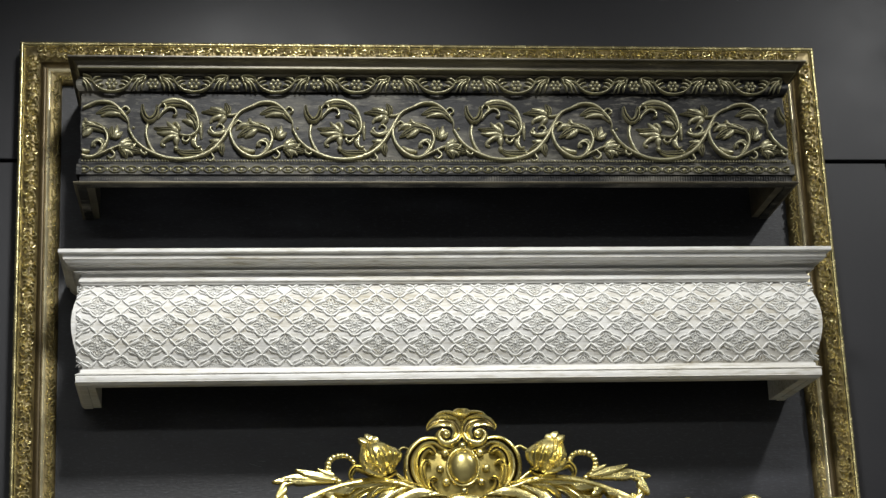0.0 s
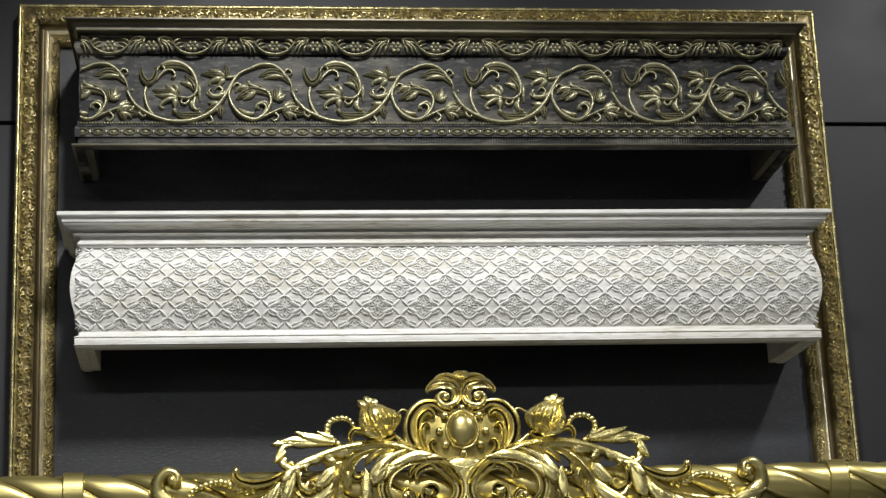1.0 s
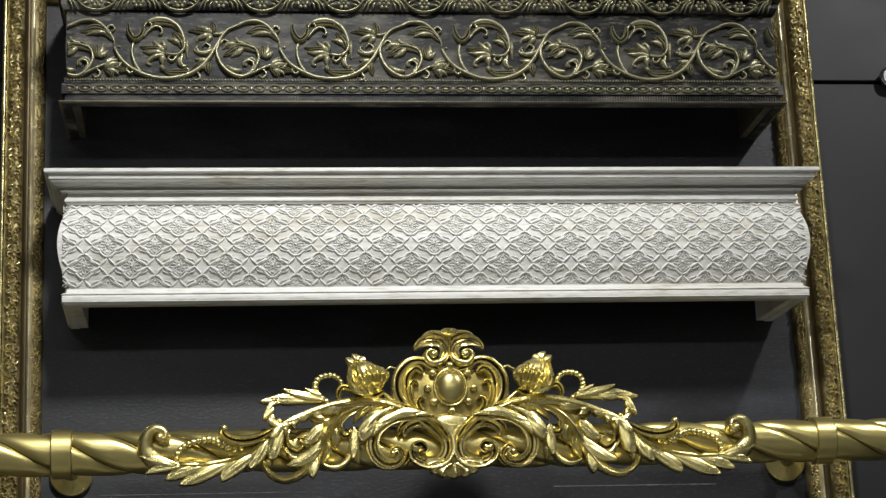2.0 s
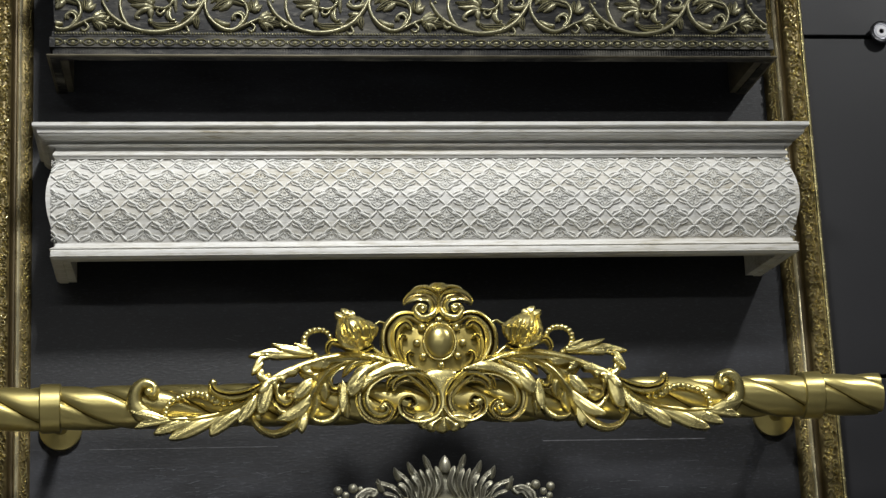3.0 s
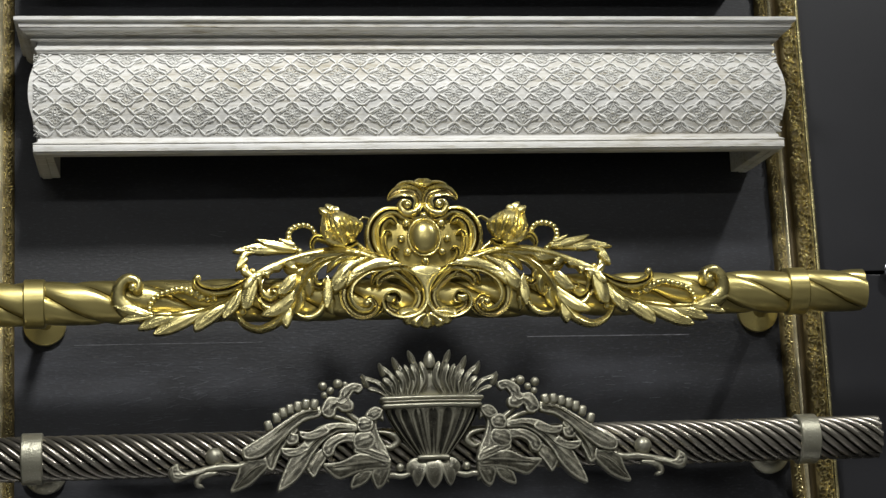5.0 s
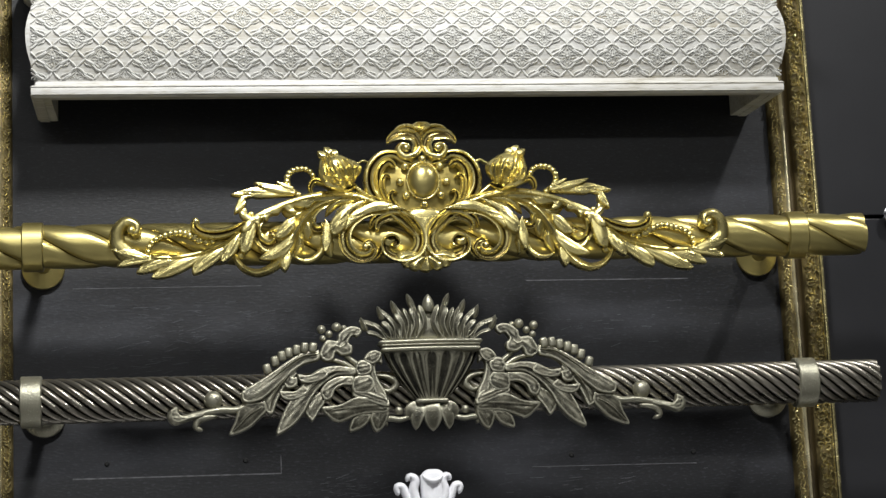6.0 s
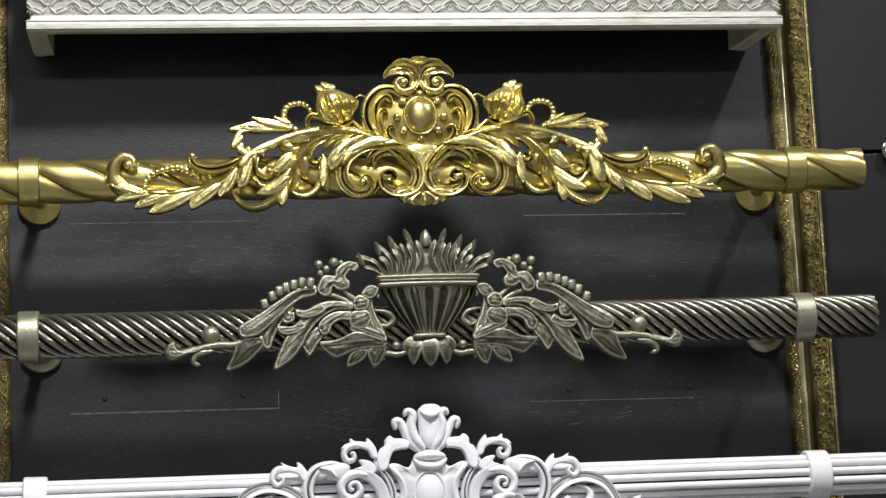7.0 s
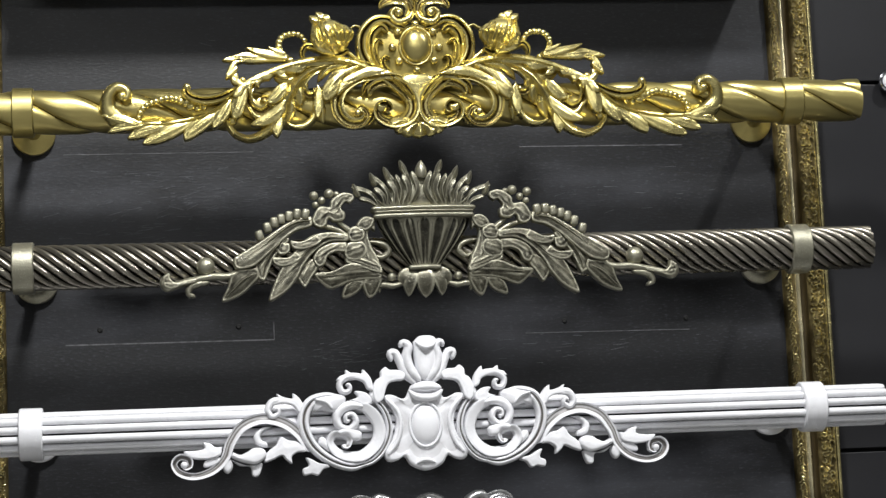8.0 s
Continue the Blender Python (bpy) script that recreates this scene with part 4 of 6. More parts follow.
# plume above the rim
back_pts = [(-58.9, 70.2), (-46.1, 91.6), (-24.8, 103.2), (1.1, 114.8)]
obj("plume_back", plate(back_pts + flip(back_pts)[1:], [(1.0, 1), (0.96, 3), (0.5, 5), (0.05, 6)], n=48, closed_at=(0, (-0.3, 81.6)[1])), M_, urn_piece, smooth=60)
obj("plume_bud", petal((0, (0.1, 107.2)[1]), (0, (1.1, 130.6)[1]), 8.5, 13, 0, 5, "round"), M_, urn_piece)
for b, tip, w, bend, low in (((-18.7, 70.0), (-26.0, 126.6), 4.5, 0.12, 4), ((-29.1, 70.3), (-48.0, 118.0), 4.5, 0.12, 4), ((-39.5, 70.5), (-66.9, 112.4), 4.5, 0.12, 4), ((-49.9, 72.2), (-92.0, 97.1), 4.5, 0.1, 4),
                             ((-17.2, 70.0), (-12.3, 115.8), 5, 0.2, 7), ((-26.1, 70.2), (-24.4, 112.3), 5, 0.18, 7), ((-30.6, 70.3), (-33.4, 112.4), 4, 0.15, 5), ((-36.6, 70.4), (-44.8, 105.2), 5, 0.16, 7), ((-44.0, 70.6), (-54.6, 102.3), 4.5, 0.14, 5),
                             ((-48.5, 70.7), (-62.4, 95.0), 5, 0.14, 7), ((-55.9, 70.9), (-75.1, 93.0), 4.5, 0.1, 5), ((-58.9, 70.9), (-82.9, 81.9), 4, 0.08, 6)):
    both("plume_leaf", petal(b, tip, w * 0.8, 10, -bend, low, "slab", True), M_, urn_piece)
for c in ((-24.0, 122.8), (-45.2, 114.2), (-63.4, 107.0), (-86.2, 92.5)):
    both("plume_tip", petal((c[0] + 3, c[1] - 9), (c[0] - 4, c[1] + 9), 4.6, 9, 0, 6, "blade"), M_, urn_piece)
# lobed leaf that curls over beside the urn
both("curled_leaf", sheet([(-63.1, 53.3), (-70.5, 57.5), (-78.7, 57.0), (-85.4, 51.5), (-88.0, 44.0), (-93.9, 44.5), (-99.7, 37.7), (-99.4, 27.9), (-95.3, 24.5), (-102.9, 21.4), (-105.9, 11.6), (-102.1, 0.0), (-90.8, -3.5), (-79.5, -7.1), (-58.8, -19.1), (-60.4, -1.0), (-68.2, 15.6), (-72.8, 31.5), (-70.2, 41.3), (-63.7, 38.5)], 5, 8, (0.04, -0.1), 0.45), M_, urn_piece)
both("curled_leaf_lobe", sheet([(-63.1, 52.5), (-70.8, 56.9), (-78.8, 56.4), (-85.7, 50.8), (-88.2, 43.5), (-77.9, 37.8), (-68.9, 42.4)], 8, 7, (0.06, -0.08), 0.45), M_, urn_piece)
both("curled_leaf_lobe", sheet([(-87.2, 44.4), (-93.5, 44.3), (-99.5, 37.4), (-99.2, 27.8), (-94.3, 23.2), (-80.9, 25.5), (-77.3, 36.9)], 8, 7, (0.06, -0.08), 0.45), M_, urn_piece)
both("curled_leaf_lobe", sheet([(-94.3, 24.8), (-102.3, 21.8), (-105.5, 12.0), (-101.8, 0.5), (-85.1, 0.1), (-75.2, 11.3), (-81.0, 24.2)], 8, 7, (0.06, -0.08), 0.45), M_, urn_piece)
both("curled_leaf_fold", sheet([(-101.8, 9.4), (-104.1, -2.3), (-86.1, -9.8), (-58.6, -18.7), (-60.0, -6.0), (-72.9, 4.9), (-88.5, 9.1)], 10, 6, (0.05, -0.12), 0.45), M_, urn_piece)
both("tendril", ribbon([(-72.5, 24.9), (-59.3, 23.1), (-49.1, 18.4), (-46.4, 10.9), (-55.6, 3.6), (-64.4, 6.8)], [2, 3, 4, 5, 4, 2], [5, 6, 7, 7, 6, 4], "round", 1), M_, urn_piece)
# leaf along the foot
both("foot_spray", sheet([(-56.2, -20.0), (-75.2, -8.7), (-98.5, -4.0), (-122.3, -13.5), (-145.0, -16.3), (-136.2, -28.9), (-123.1, -36.6), (-99.4, -28.9), (-79.2, -26.1), (-60.8, -25.9)], 7, 7, (0.05, 0.1), 0.45), M_, urn_piece)
both("foot_spray", sheet([(-95.2, -25.1), (-106.6, -33.9), (-108.8, -48.6), (-89.5, -41.8), (-80.2, -27.2)], 4, 7, (0.05, 0.1), 0.45), M_, urn_piece)
both("foot_spray", sheet([(-80.9, -24.6), (-82.9, -34.6), (-74.8, -50.3), (-62.7, -40.6), (-57.9, -21.2)], 5, 8, (0.05, 0.1), 0.45), M_, urn_piece)
both("foot_tendril", ribbon([(-30.3, -31.2), (-43.0, -33.8), (-54.1, -32.1), (-63.0, -34.0), (-58.9, -41.6)], [3, 4, 4, 4, 2], [6, 7, 7, 7, 4], "round", 1), M_, urn_piece)
both("foot_bead", knob((-44.1, -22.7), 5.5, low=5), M_, urn_piece)
# large leaf with its lobes
both("acanthus_leaf", sheet([(-98.7, 35.0), (-123.7, 38.3), (-143.9, 35.4), (-157.5, 27.3), (-171.3, 12.5), (-185.2, -3.9), (-195.8, -23.7), (-204.6, -50.2), (-183.1, -39.8), (-166.8, -21.1), (-158.0, -4.6), (-144.1, 11.8), (-124.2, 24.2), (-100.1, 25.3)], 6, 8, (0.05, -0.12), 0.45), M_, urn_piece)
both("leaf_lobe", sheet([(-141.0, 35.7), (-160.4, 26.4), (-175.0, 27.5), (-171.1, 16.9), (-154.3, 15.7), (-135.3, 23.9)], 9, 7, (0.05, -0.12), 0.45), M_, urn_piece)
both("leaf_lobe", sheet([(-168.3, 14.0), (-180.0, 5.6), (-199.3, 6.5), (-193.6, -4.8), (-176.8, -5.3), (-161.1, 4.1)], 8, 7, (0.05, -0.12), 0.45), M_, urn_piece)
both("leaf_lobe", sheet([(-157.9, -1.9), (-168.4, -15.0), (-163.4, -27.7), (-156.9, -33.7), (-148.2, -20.9), (-138.7, -6.8), (-143.7, 4.9)], 3, 7, (0.05, -0.12), 0.45), M_, urn_piece)
both("leaf_hook", sheet([(-101.4, 24.9), (-122.6, 24.0), (-138.2, 16.5), (-146.1, 4.7), (-141.1, -7.1), (-131.5, -4.6), (-126.0, 6.9), (-115.6, 11.8), (-101.9, 11.8)], 5, 7, (0.05, -0.12), 0.45), M_, urn_piece)
both("leaf_rib", ribbon([(-105.2, 28.9), (-128.9, 29.5), (-151.4, 14.8), (-171.0, -6.9), (-185.8, -27.1), (-197.9, -42.5)], [1.5, 1.6, 1.5, 1.2, 0.9, 0.5], [4, 4, 4, 3, 3, 2], "blade", [11, 12, 12, 12, 12, 11]), M_, urn_piece)
# upper arch with its row of knuckles
both("arch", sheet([(-146.1, 59.9), (-168.9, 56.6), (-194.5, 41.3), (-216.9, 25.9), (-242.4, 10.7), (-248.8, 4.6), (-244.5, -7.8), (-224.1, -5.5), (-205.9, 8.2), (-185.6, 26.7), (-166.3, 40.6), (-145.9, 46.8)], 5, 8, (0.03, -0.15), 0.45), M_, urn_piece)
for k, c in enumerate(((-214.1, 35.8), (-203.6, 45.9), (-194.6, 52.4), (-185.6, 56.6), (-175.2, 60.1), (-164.8, 62.9), (-153.8, 62.6))):
    both("knuckle", moved(box(-0.0050, 0.0050, -0.0125, 0.002, -0.0068, 0.0068, 0.0028), pose(c[0] * 0.001, 0, c[1] * 0.001, 0, 20 - 38 + 5 * k, 0)), M_, urn_piece)
both("leaf_rib", ribbon([(-148.5, 53.5), (-169.1, 50.2), (-191.6, 35.5), (-214.0, 17.9), (-242.7, 0.6)], [1.1, 1.3, 0.6], [2.5, 2.5, 1.5], "blade", 12.5), M_, urn_piece)
both("leaf_rib", ribbon([(-62.5, -13.6), (-76.3, -1.4), (-95.0, 4.5)], [1.1, 1.3, 0.6], [2.5, 2.5, 1.5], "blade", 12.5), M_, urn_piece)
both("leaf_rib", ribbon([(-62.9, -22.4), (-83.3, -18.1), (-108.5, -18.7), (-133.8, -20.6)], [1.1, 1.3, 0.6], [2.5, 2.5, 1.5], "blade", 12.5), M_, urn_piece)
both("leaf_rib", ribbon([(-187.2, 25.2), (-200.2, 11.3), (-208.6, -5.9), (-211.5, -18.5)], [1.1, 1.3, 0.6], [2.5, 2.5, 1.5], "blade", 12.5), M_, urn_piece)
both("leaf_rib", ribbon([(-222.9, -15.0), (-237.1, -22.5), (-250.0, -34.8), (-258.9, -43.9)], [1.1, 1.3, 0.6], [2.5, 2.5, 1.5], "blade", 12.5), M_, urn_piece)
both("arch_curl", sheet([(-173.3, 42.4), (-187.5, 30.5), (-195.2, 24.7), (-194.1, 16.7), (-188.1, 9.9), (-176.7, 12.4), (-175.2, 24.2), (-182.5, 25.1), (-171.7, 38.1)], 4, 6, (0.05, -0.12), 0.45), M_, urn_piece)
both("leaflet", sheet([(-180.6, 36.8), (-198.0, 22.9), (-213.6, 10.3), (-221.2, -3.2), (-219.9, -16.9), (-209.3, -23.6), (-201.3, -5.4), (-191.6, 11.4), (-175.8, 28.2)], 3, 7, (0.05, -0.12), 0.45), M_, urn_piece)
both("leaflet", sheet([(-217.9, -5.8), (-243.3, -9.2), (-252.9, -16.8), (-257.3, -30.3), (-264.6, -48.7), (-240.9, -41.6), (-224.3, -27.8), (-214.9, -17.1)], 3, 8, (0.05, 0.05), 0.45), M_, urn_piece)
both("tail_tip", sheet([(-340.4, -15.0), (-331.3, -9.9), (-328.2, -19.4), (-317.8, -22.9), (-299.1, -17.4), (-297.1, -23.1), (-314.8, -27.3), (-328.8, -31.6), (-338.6, -27.6)], 5, 7, (0, -0.1), 0.45), M_, urn_piece)
# tail with its ball
both("tail", ribbon([(-224.7, 0.6), (-249.9, -15.0), (-276.0, -15.7), (-302.2, -20.2), (-322.6, -25.5), (-334.2, -28.8), (-339.7, -21.4), (-333.7, -12.0)], [5, 6, 5, 5, 4.5, 5, 5.5, 3], [9, 10, 9, 9, 9, 9, 9, 6], "round", 2), M_, urn_piece)
both("tail", ribbon([(-279.2, -23.0), (-295.1, -24.8), (-303.9, -28.2), (-307.0, -36.9), (-298.5, -41.5)], [2, 4, 5, 4.5, 2], [6, 7, 8, 7, 5], "round", 2), M_, urn_piece)
both("tail_ball", knob((-284.4, -2.3), 12, 11, low=2), M_, urn_piece)
# cloud scroll with berries
both("cloud_scroll", sheet([(-90.9, 87.8), (-101.3, 90.5), (-110.9, 87.5), (-120.4, 79.4), (-122.3, 71.5), (-135.2, 72.1), (-143.5, 60.8), (-145.7, 50.9), (-137.8, 43.7), (-128.0, 45.7), (-124.1, 55.5), (-117.0, 51.2), (-104.0, 53.1), (-102.0, 63.0), (-106.9, 68.6), (-101.2, 77.4), (-95.5, 75.4), (-88.9, 81.6)], 4, 8, (0, -0.1), 0.6), M_, urn_piece)
both("cloud_fold", ribbon([(-125.7, 64.9), (-117.0, 61.8), (-110.9, 67.6)], [2, 2.5, 2], [5, 6, 5], "round", 8), M_, urn_piece)
for c, r in (((-141.9, 87.0), 6), ((-121.9, 89.5), 6.5), ((-131.8, 80.8), 5), ((-140.1, 75.0), 4.5), ((-112.3, 88.6), 4)):
    both("berry", knob(c, r, low=3), M_, urn_piece)
both("stem", ribbon([(-112.9, 52.7), (-97.1, 40.4), (-81.4, 25.1)], [3, 4, 4], [5, 6, 6], "round", 2), M_, urn_piece)
both("stem", ribbon([(-135.2, 47.3), (-117.6, 43.9), (-96.0, 31.4)], [3, 4, 3], [5, 6, 6], "round", 1), M_, urn_piece)

# ---- white ornament ----
blanc = empty("white_ornament", 0.001, -0.177, 1.537, "white lacquered carved scroll ornament with oval shield on rod", "ornament", "ornaments on the rods")
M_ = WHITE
WIDE, FLAT, SURFACE, TWIN, CREST, GROOVE = 1.2, 0.9, "round", 0.974, 0.1, 0.0
half = [(2.3, 48.1), (-15.5, 46.5), (-25.8, 28.6), (-42.5, 34.3), (-52.9, 31.0), (-41.9, 14.5), (-37.4, -3.1), (-43.4, -23.3), (-54.3, -38.9), (-50.4, -51.3), (-38.7, -51.1), (-28.2, -45.7), (-19.9, -57.6), (-2.6, -64.8)]
half = [(min(x, 0.0), zz) for x, zz in half]
half[0], half[-1] = (0.0, half[0][1]), (0.0, half[-1][1])
obj("shield", plate(half + flip(half)[1:-1], [(1.0, 5), (0.97, 9), (0.9, 10), (0.75, 7.5), (0.55, 8.5), (0.3, 9.5), (0.05, 10)], n=96, closed_at=(0, (-0.1, -5.9)[1])), M_, blanc, "scalloped white shield", smooth=60)
obj("boss", ball(0, -0.0085, (-0.1, -5.9)[1] * 0.001, 0.0185, 0.008, 0.0255, 32, 18), M_, blanc, "smooth oval boss")
obj("boss_rim", ribbon([(20.5 * math.cos(a), (-0.1, -5.9)[1] + 28 * math.sin(a)) for a in np.linspace(0, 2 * math.pi, 29)], [2.2], [4], low=8), M_, blanc)
obj("shield_lip", ribbon([(-20.3, 38.6), (-11.0, 31.0), (1.4, 28.4), (14.0, 30.1), (24.0, 38.6)], [2, 5, 6, 5, 2], [4, 8, 9, 8, 4], "round", 9), M_, blanc)
obj("shield_cap", plate([(-18.7, 40.0), (-12.5, 47.2), (2.4, 50.3), (17.0, 46.9), (23.4, 40.1), (13.6, 37.5), (1.8, 36.4), (-10.0, 37.5)], [(1.0, 8), (0.9, 13), (0.5, 16), (0.05, 17)], n=40), M_, blanc, smooth=60)
obj("shield_lip", ribbon([(-14.0, -56.4), (-7.9, -52.2), (-2.0, -51.0), (3.9, -52.0), (11.1, -55.1)], [2, 3, 3, 3, 2], [3, 5, 6, 5, 3], "round", 9), M_, blanc)
both("shield_fold", ribbon([(-50.1, 29.4), (-36.0, 12.8), (-32.4, -4.8), (-37.7, -26.4), (-50.8, -43.4)], [3, 3, 3, 3, 3], [4, 5, 5, 5, 4], "round", 8), M_, blanc)
# tulip crest
obj("tulip_petal", plate([(-11.0, 102.2), (-4.0, 108.7), (4.9, 109.9), (13.8, 108.9), (19.4, 102.8), (17.8, 82.9), (13.3, 64.7), (2.4, 50.3), (-8.1, 63.9), (-11.1, 82.4)], [(1.0, 5), (0.93, 11), (0.75, 13), (0.4, 12), (0.05, 11)], n=56), M_, blanc, "broad tulip petal", smooth=60)
obj("tulip_fold", ribbon([(-9.5, 101.5), (-3.1, 96.1), (4.2, 93.7), (11.7, 95.6), (18.7, 102.1)], [2, 3.5, 4, 3.5, 2], [4, 6, 7, 6, 4], "round", 11), M_, blanc)
both("tulip_petal", ribbon([(-3.6, 49.8), (-16.2, 65.6), (-20.6, 82.7), (-17.9, 95.8), (-25.0, 101.2), (-29.0, 94.7)], [4, 7, 7, 6.5, 6, 3], [8, 11, 11, 11, 11, 8], "round", 4), M_, blanc)
both("tulip_petal", ribbon([(-9.6, 47.1), (-22.3, 60.7), (-29.7, 77.1), (-34.5, 87.5), (-41.8, 87.7), (-40.0, 77.4)], [3, 5.5, 5.5, 5.5, 5.5, 3], [7, 9, 9, 9, 9, 7], "round", 2), M_, blanc)
# small leaves beside the crest
both("side_leaf", sheet([(-65.6, 27.9), (-67.3, 40.5), (-62.5, 52.9), (-56.3, 57.4), (-55.4, 64.9), (-48.9, 70.3), (-43.3, 66.7), (-32.0, 65.7), (-23.7, 61.0), (-25.9, 52.9), (-35.7, 51.7), (-45.0, 48.8), (-49.8, 39.9), (-53.4, 28.4), (-60.5, 23.7)], 3, 9, (0, -0.08), 0.35), M_, blanc)
both("side_leaf", sheet([(-113.1, 55.5), (-107.9, 60.6), (-101.6, 62.6), (-100.5, 68.2), (-91.9, 63.5), (-80.6, 62.9), (-78.5, 68.1), (-71.2, 61.0), (-66.6, 51.4), (-66.7, 40.5), (-73.8, 43.2), (-78.2, 51.5), (-89.0, 55.6), (-100.0, 55.4), (-105.2, 50.8)], 3, 8, (0, -0.08), 0.35), M_, blanc)
both("side_scroll", ribbon([(-79.7, 59.6), (-98.8, 58.8), (-108.6, 50.4), (-105.3, 40.0), (-96.5, 41.2), (-96.2, 48.5), (-101.3, 48.7)], [4, 5, 5, 4.5, 4, 3.5, 2.5], [8, 9, 10, 10, 10, 10, 10], "round", 2), M_, blanc)
both("side_scroll", ribbon([(-64.3, 41.6), (-66.0, 34.3), (-64.2, 25.5)], [5, 6, 4], [8, 9, 7], "round", 1), M_, blanc)
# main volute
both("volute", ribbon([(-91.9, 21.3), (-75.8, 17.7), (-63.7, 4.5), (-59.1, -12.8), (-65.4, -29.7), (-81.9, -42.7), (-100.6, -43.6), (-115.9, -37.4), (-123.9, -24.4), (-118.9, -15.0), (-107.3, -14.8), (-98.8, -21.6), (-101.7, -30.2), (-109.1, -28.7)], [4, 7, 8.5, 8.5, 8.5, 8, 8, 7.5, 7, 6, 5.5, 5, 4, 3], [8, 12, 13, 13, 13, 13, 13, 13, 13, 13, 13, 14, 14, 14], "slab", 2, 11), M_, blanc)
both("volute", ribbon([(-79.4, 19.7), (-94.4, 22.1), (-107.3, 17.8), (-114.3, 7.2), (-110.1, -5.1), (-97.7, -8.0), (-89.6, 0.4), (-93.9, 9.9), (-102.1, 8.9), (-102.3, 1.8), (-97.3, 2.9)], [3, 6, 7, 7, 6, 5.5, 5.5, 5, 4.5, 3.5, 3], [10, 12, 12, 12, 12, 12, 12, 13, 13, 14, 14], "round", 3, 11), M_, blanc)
both("volute_leaf", sheet([(-115.0, -11.4), (-107.0, -6.8), (-95.5, -8.1), (-83.5, -13.2), (-85.5, -23.1), (-96.1, -22.7), (-101.1, -16.3), (-111.4, -15.9)], 6, 9, (0, -0.05), -1), M_, blanc)
both("volute_bud", sheet([(-124.7, -37.7), (-131.3, -32.2), (-138.2, -25.5), (-136.7, -17.8), (-130.5, -18.3), (-125.9, -27.5)], 3, 7, (0, -0.05), -1), M_, blanc)
both("outer_band", ribbon([(-63.2, 29.8), (-50.8, 10.4), (-46.6, -11.6), (-54.0, -33.1), (-69.3, -49.2), (-95.1, -57.6)], [3, 4.5, 5, 5, 4.5, 3], [8, 10, 10, 10, 10, 7], "ridge", 2), M_, blanc)
both("side_leaf", sheet([(-96.3, 29.0), (-86.8, 32.7), (-90.3, 39.7), (-81.8, 40.0), (-72.5, 36.0), (-67.3, 26.4), (-73.1, 21.9), (-84.0, 23.9)], 2, 8, (0, 0), 0.3), M_, blanc)
# long C stem left of the volute
both("stem", ribbon([(-101.3, 29.7), (-124.5, 33.4), (-145.1, 28.3), (-155.8, 12.0), (-155.8, -7.6), (-145.0, -29.7), (-123.8, -47.1), (-97.3, -56.1), (-73.0, -51.2)], [3, 7, 8, 8, 7.5, 7, 6.5, 6, 3], [7, 11, 12, 12, 12, 11, 11, 10, 7], "ridge", 3, 11), M_, blanc)
both("folded_leaf", plate([(-149.6, 25.5), (-137.6, 34.6), (-117.1, 37.5), (-102.6, 34.1), (-104.5, 22.5), (-113.6, 14.1), (-123.8, 14.5), (-135.3, 17.8), (-144.1, 15.2)], [(1.0, 5), (0.9, 11), (0.6, 14), (0.05, 15)], n=48), M_, blanc)
both("folded_leaf_rim", ribbon([(-142.1, 31.1), (-128.4, 27.0), (-119.3, 17.2)], [2, 3, 2], [5, 7, 5], "round", 13), M_, blanc)
both("leaf_spray", sheet([(-200.7, 24.2), (-196.1, 33.3), (-188.9, 35.3), (-190.3, 40.6), (-181.7, 36.0), (-170.3, 33.7), (-169.8, 40.2), (-162.8, 35.6), (-156.6, 25.8), (-156.0, 15.5), (-162.9, 15.1), (-169.4, 24.0), (-180.5, 27.5), (-188.6, 26.9)], 2, 8, (0, -0.08), 0.35), M_, blanc)
both("leaf_scroll", ribbon([(-182.7, 32.5), (-195.8, 30.0), (-202.0, 19.4), (-196.4, 11.2), (-188.3, 16.0), (-191.0, 21.9), (-194.8, 18.4)], [4, 5, 5, 4.5, 4, 3, 2.5], [7, 9, 9, 9, 9, 9, 10], "round", 2), M_, blanc)
both("bottom_leaf", sheet([(-128.3, -51.5), (-138.2, -50.2), (-147.3, -45.2), (-155.6, -42.7), (-152.2, -52.7), (-159.8, -57.1), (-158.5, -65.4), (-148.0, -64.0), (-140.3, -66.2), (-133.2, -58.4), (-125.3, -55.6)], 2, 8, (0, 0.05), 0.35), M_, blanc)
# outer stem with the end volute
both("stem", ribbon([(-150.2, -35.3), (-162.5, -13.1), (-183.7, 3.5), (-211.0, 8.9), (-235.8, -0.4), (-250.7, -20.0), (-258.5, -39.8), (-274.7, -55.0), (-297.0, -61.3), (-316.1, -56.2), (-322.9, -44.5), (-315.6, -36.2), (-304.2, -38.8), (-303.0, -48.1), (-311.7, -50.7)], [4, 6.5, 7, 7, 7, 7, 6.5, 6, 5.5, 5, 4.5, 4.5, 4, 4, 3], [8, 11, 12, 12, 12, 12, 11, 11, 11, 11, 11, 11, 11, 11, 11], "lip", 2, 11), M_, blanc)
both("end_bead", knob((-310.1, -46.4), 4.5, low=9), M_, blanc)
both("leaf_spray", sheet([(-158.1, -25.6), (-168.2, -20.9), (-177.4, -19.4), (-185.3, -14.8), (-189.8, -18.9), (-193.4, -25.6), (-201.0, -30.8), (-206.1, -36.8), (-208.3, -46.9), (-196.8, -43.6), (-185.8, -39.1), (-181.3, -44.2), (-173.2, -49.8), (-173.2, -41.1), (-165.6, -35.6), (-155.6, -34.7)], 3, 9, (0, -0.05), 0.35), M_, blanc)
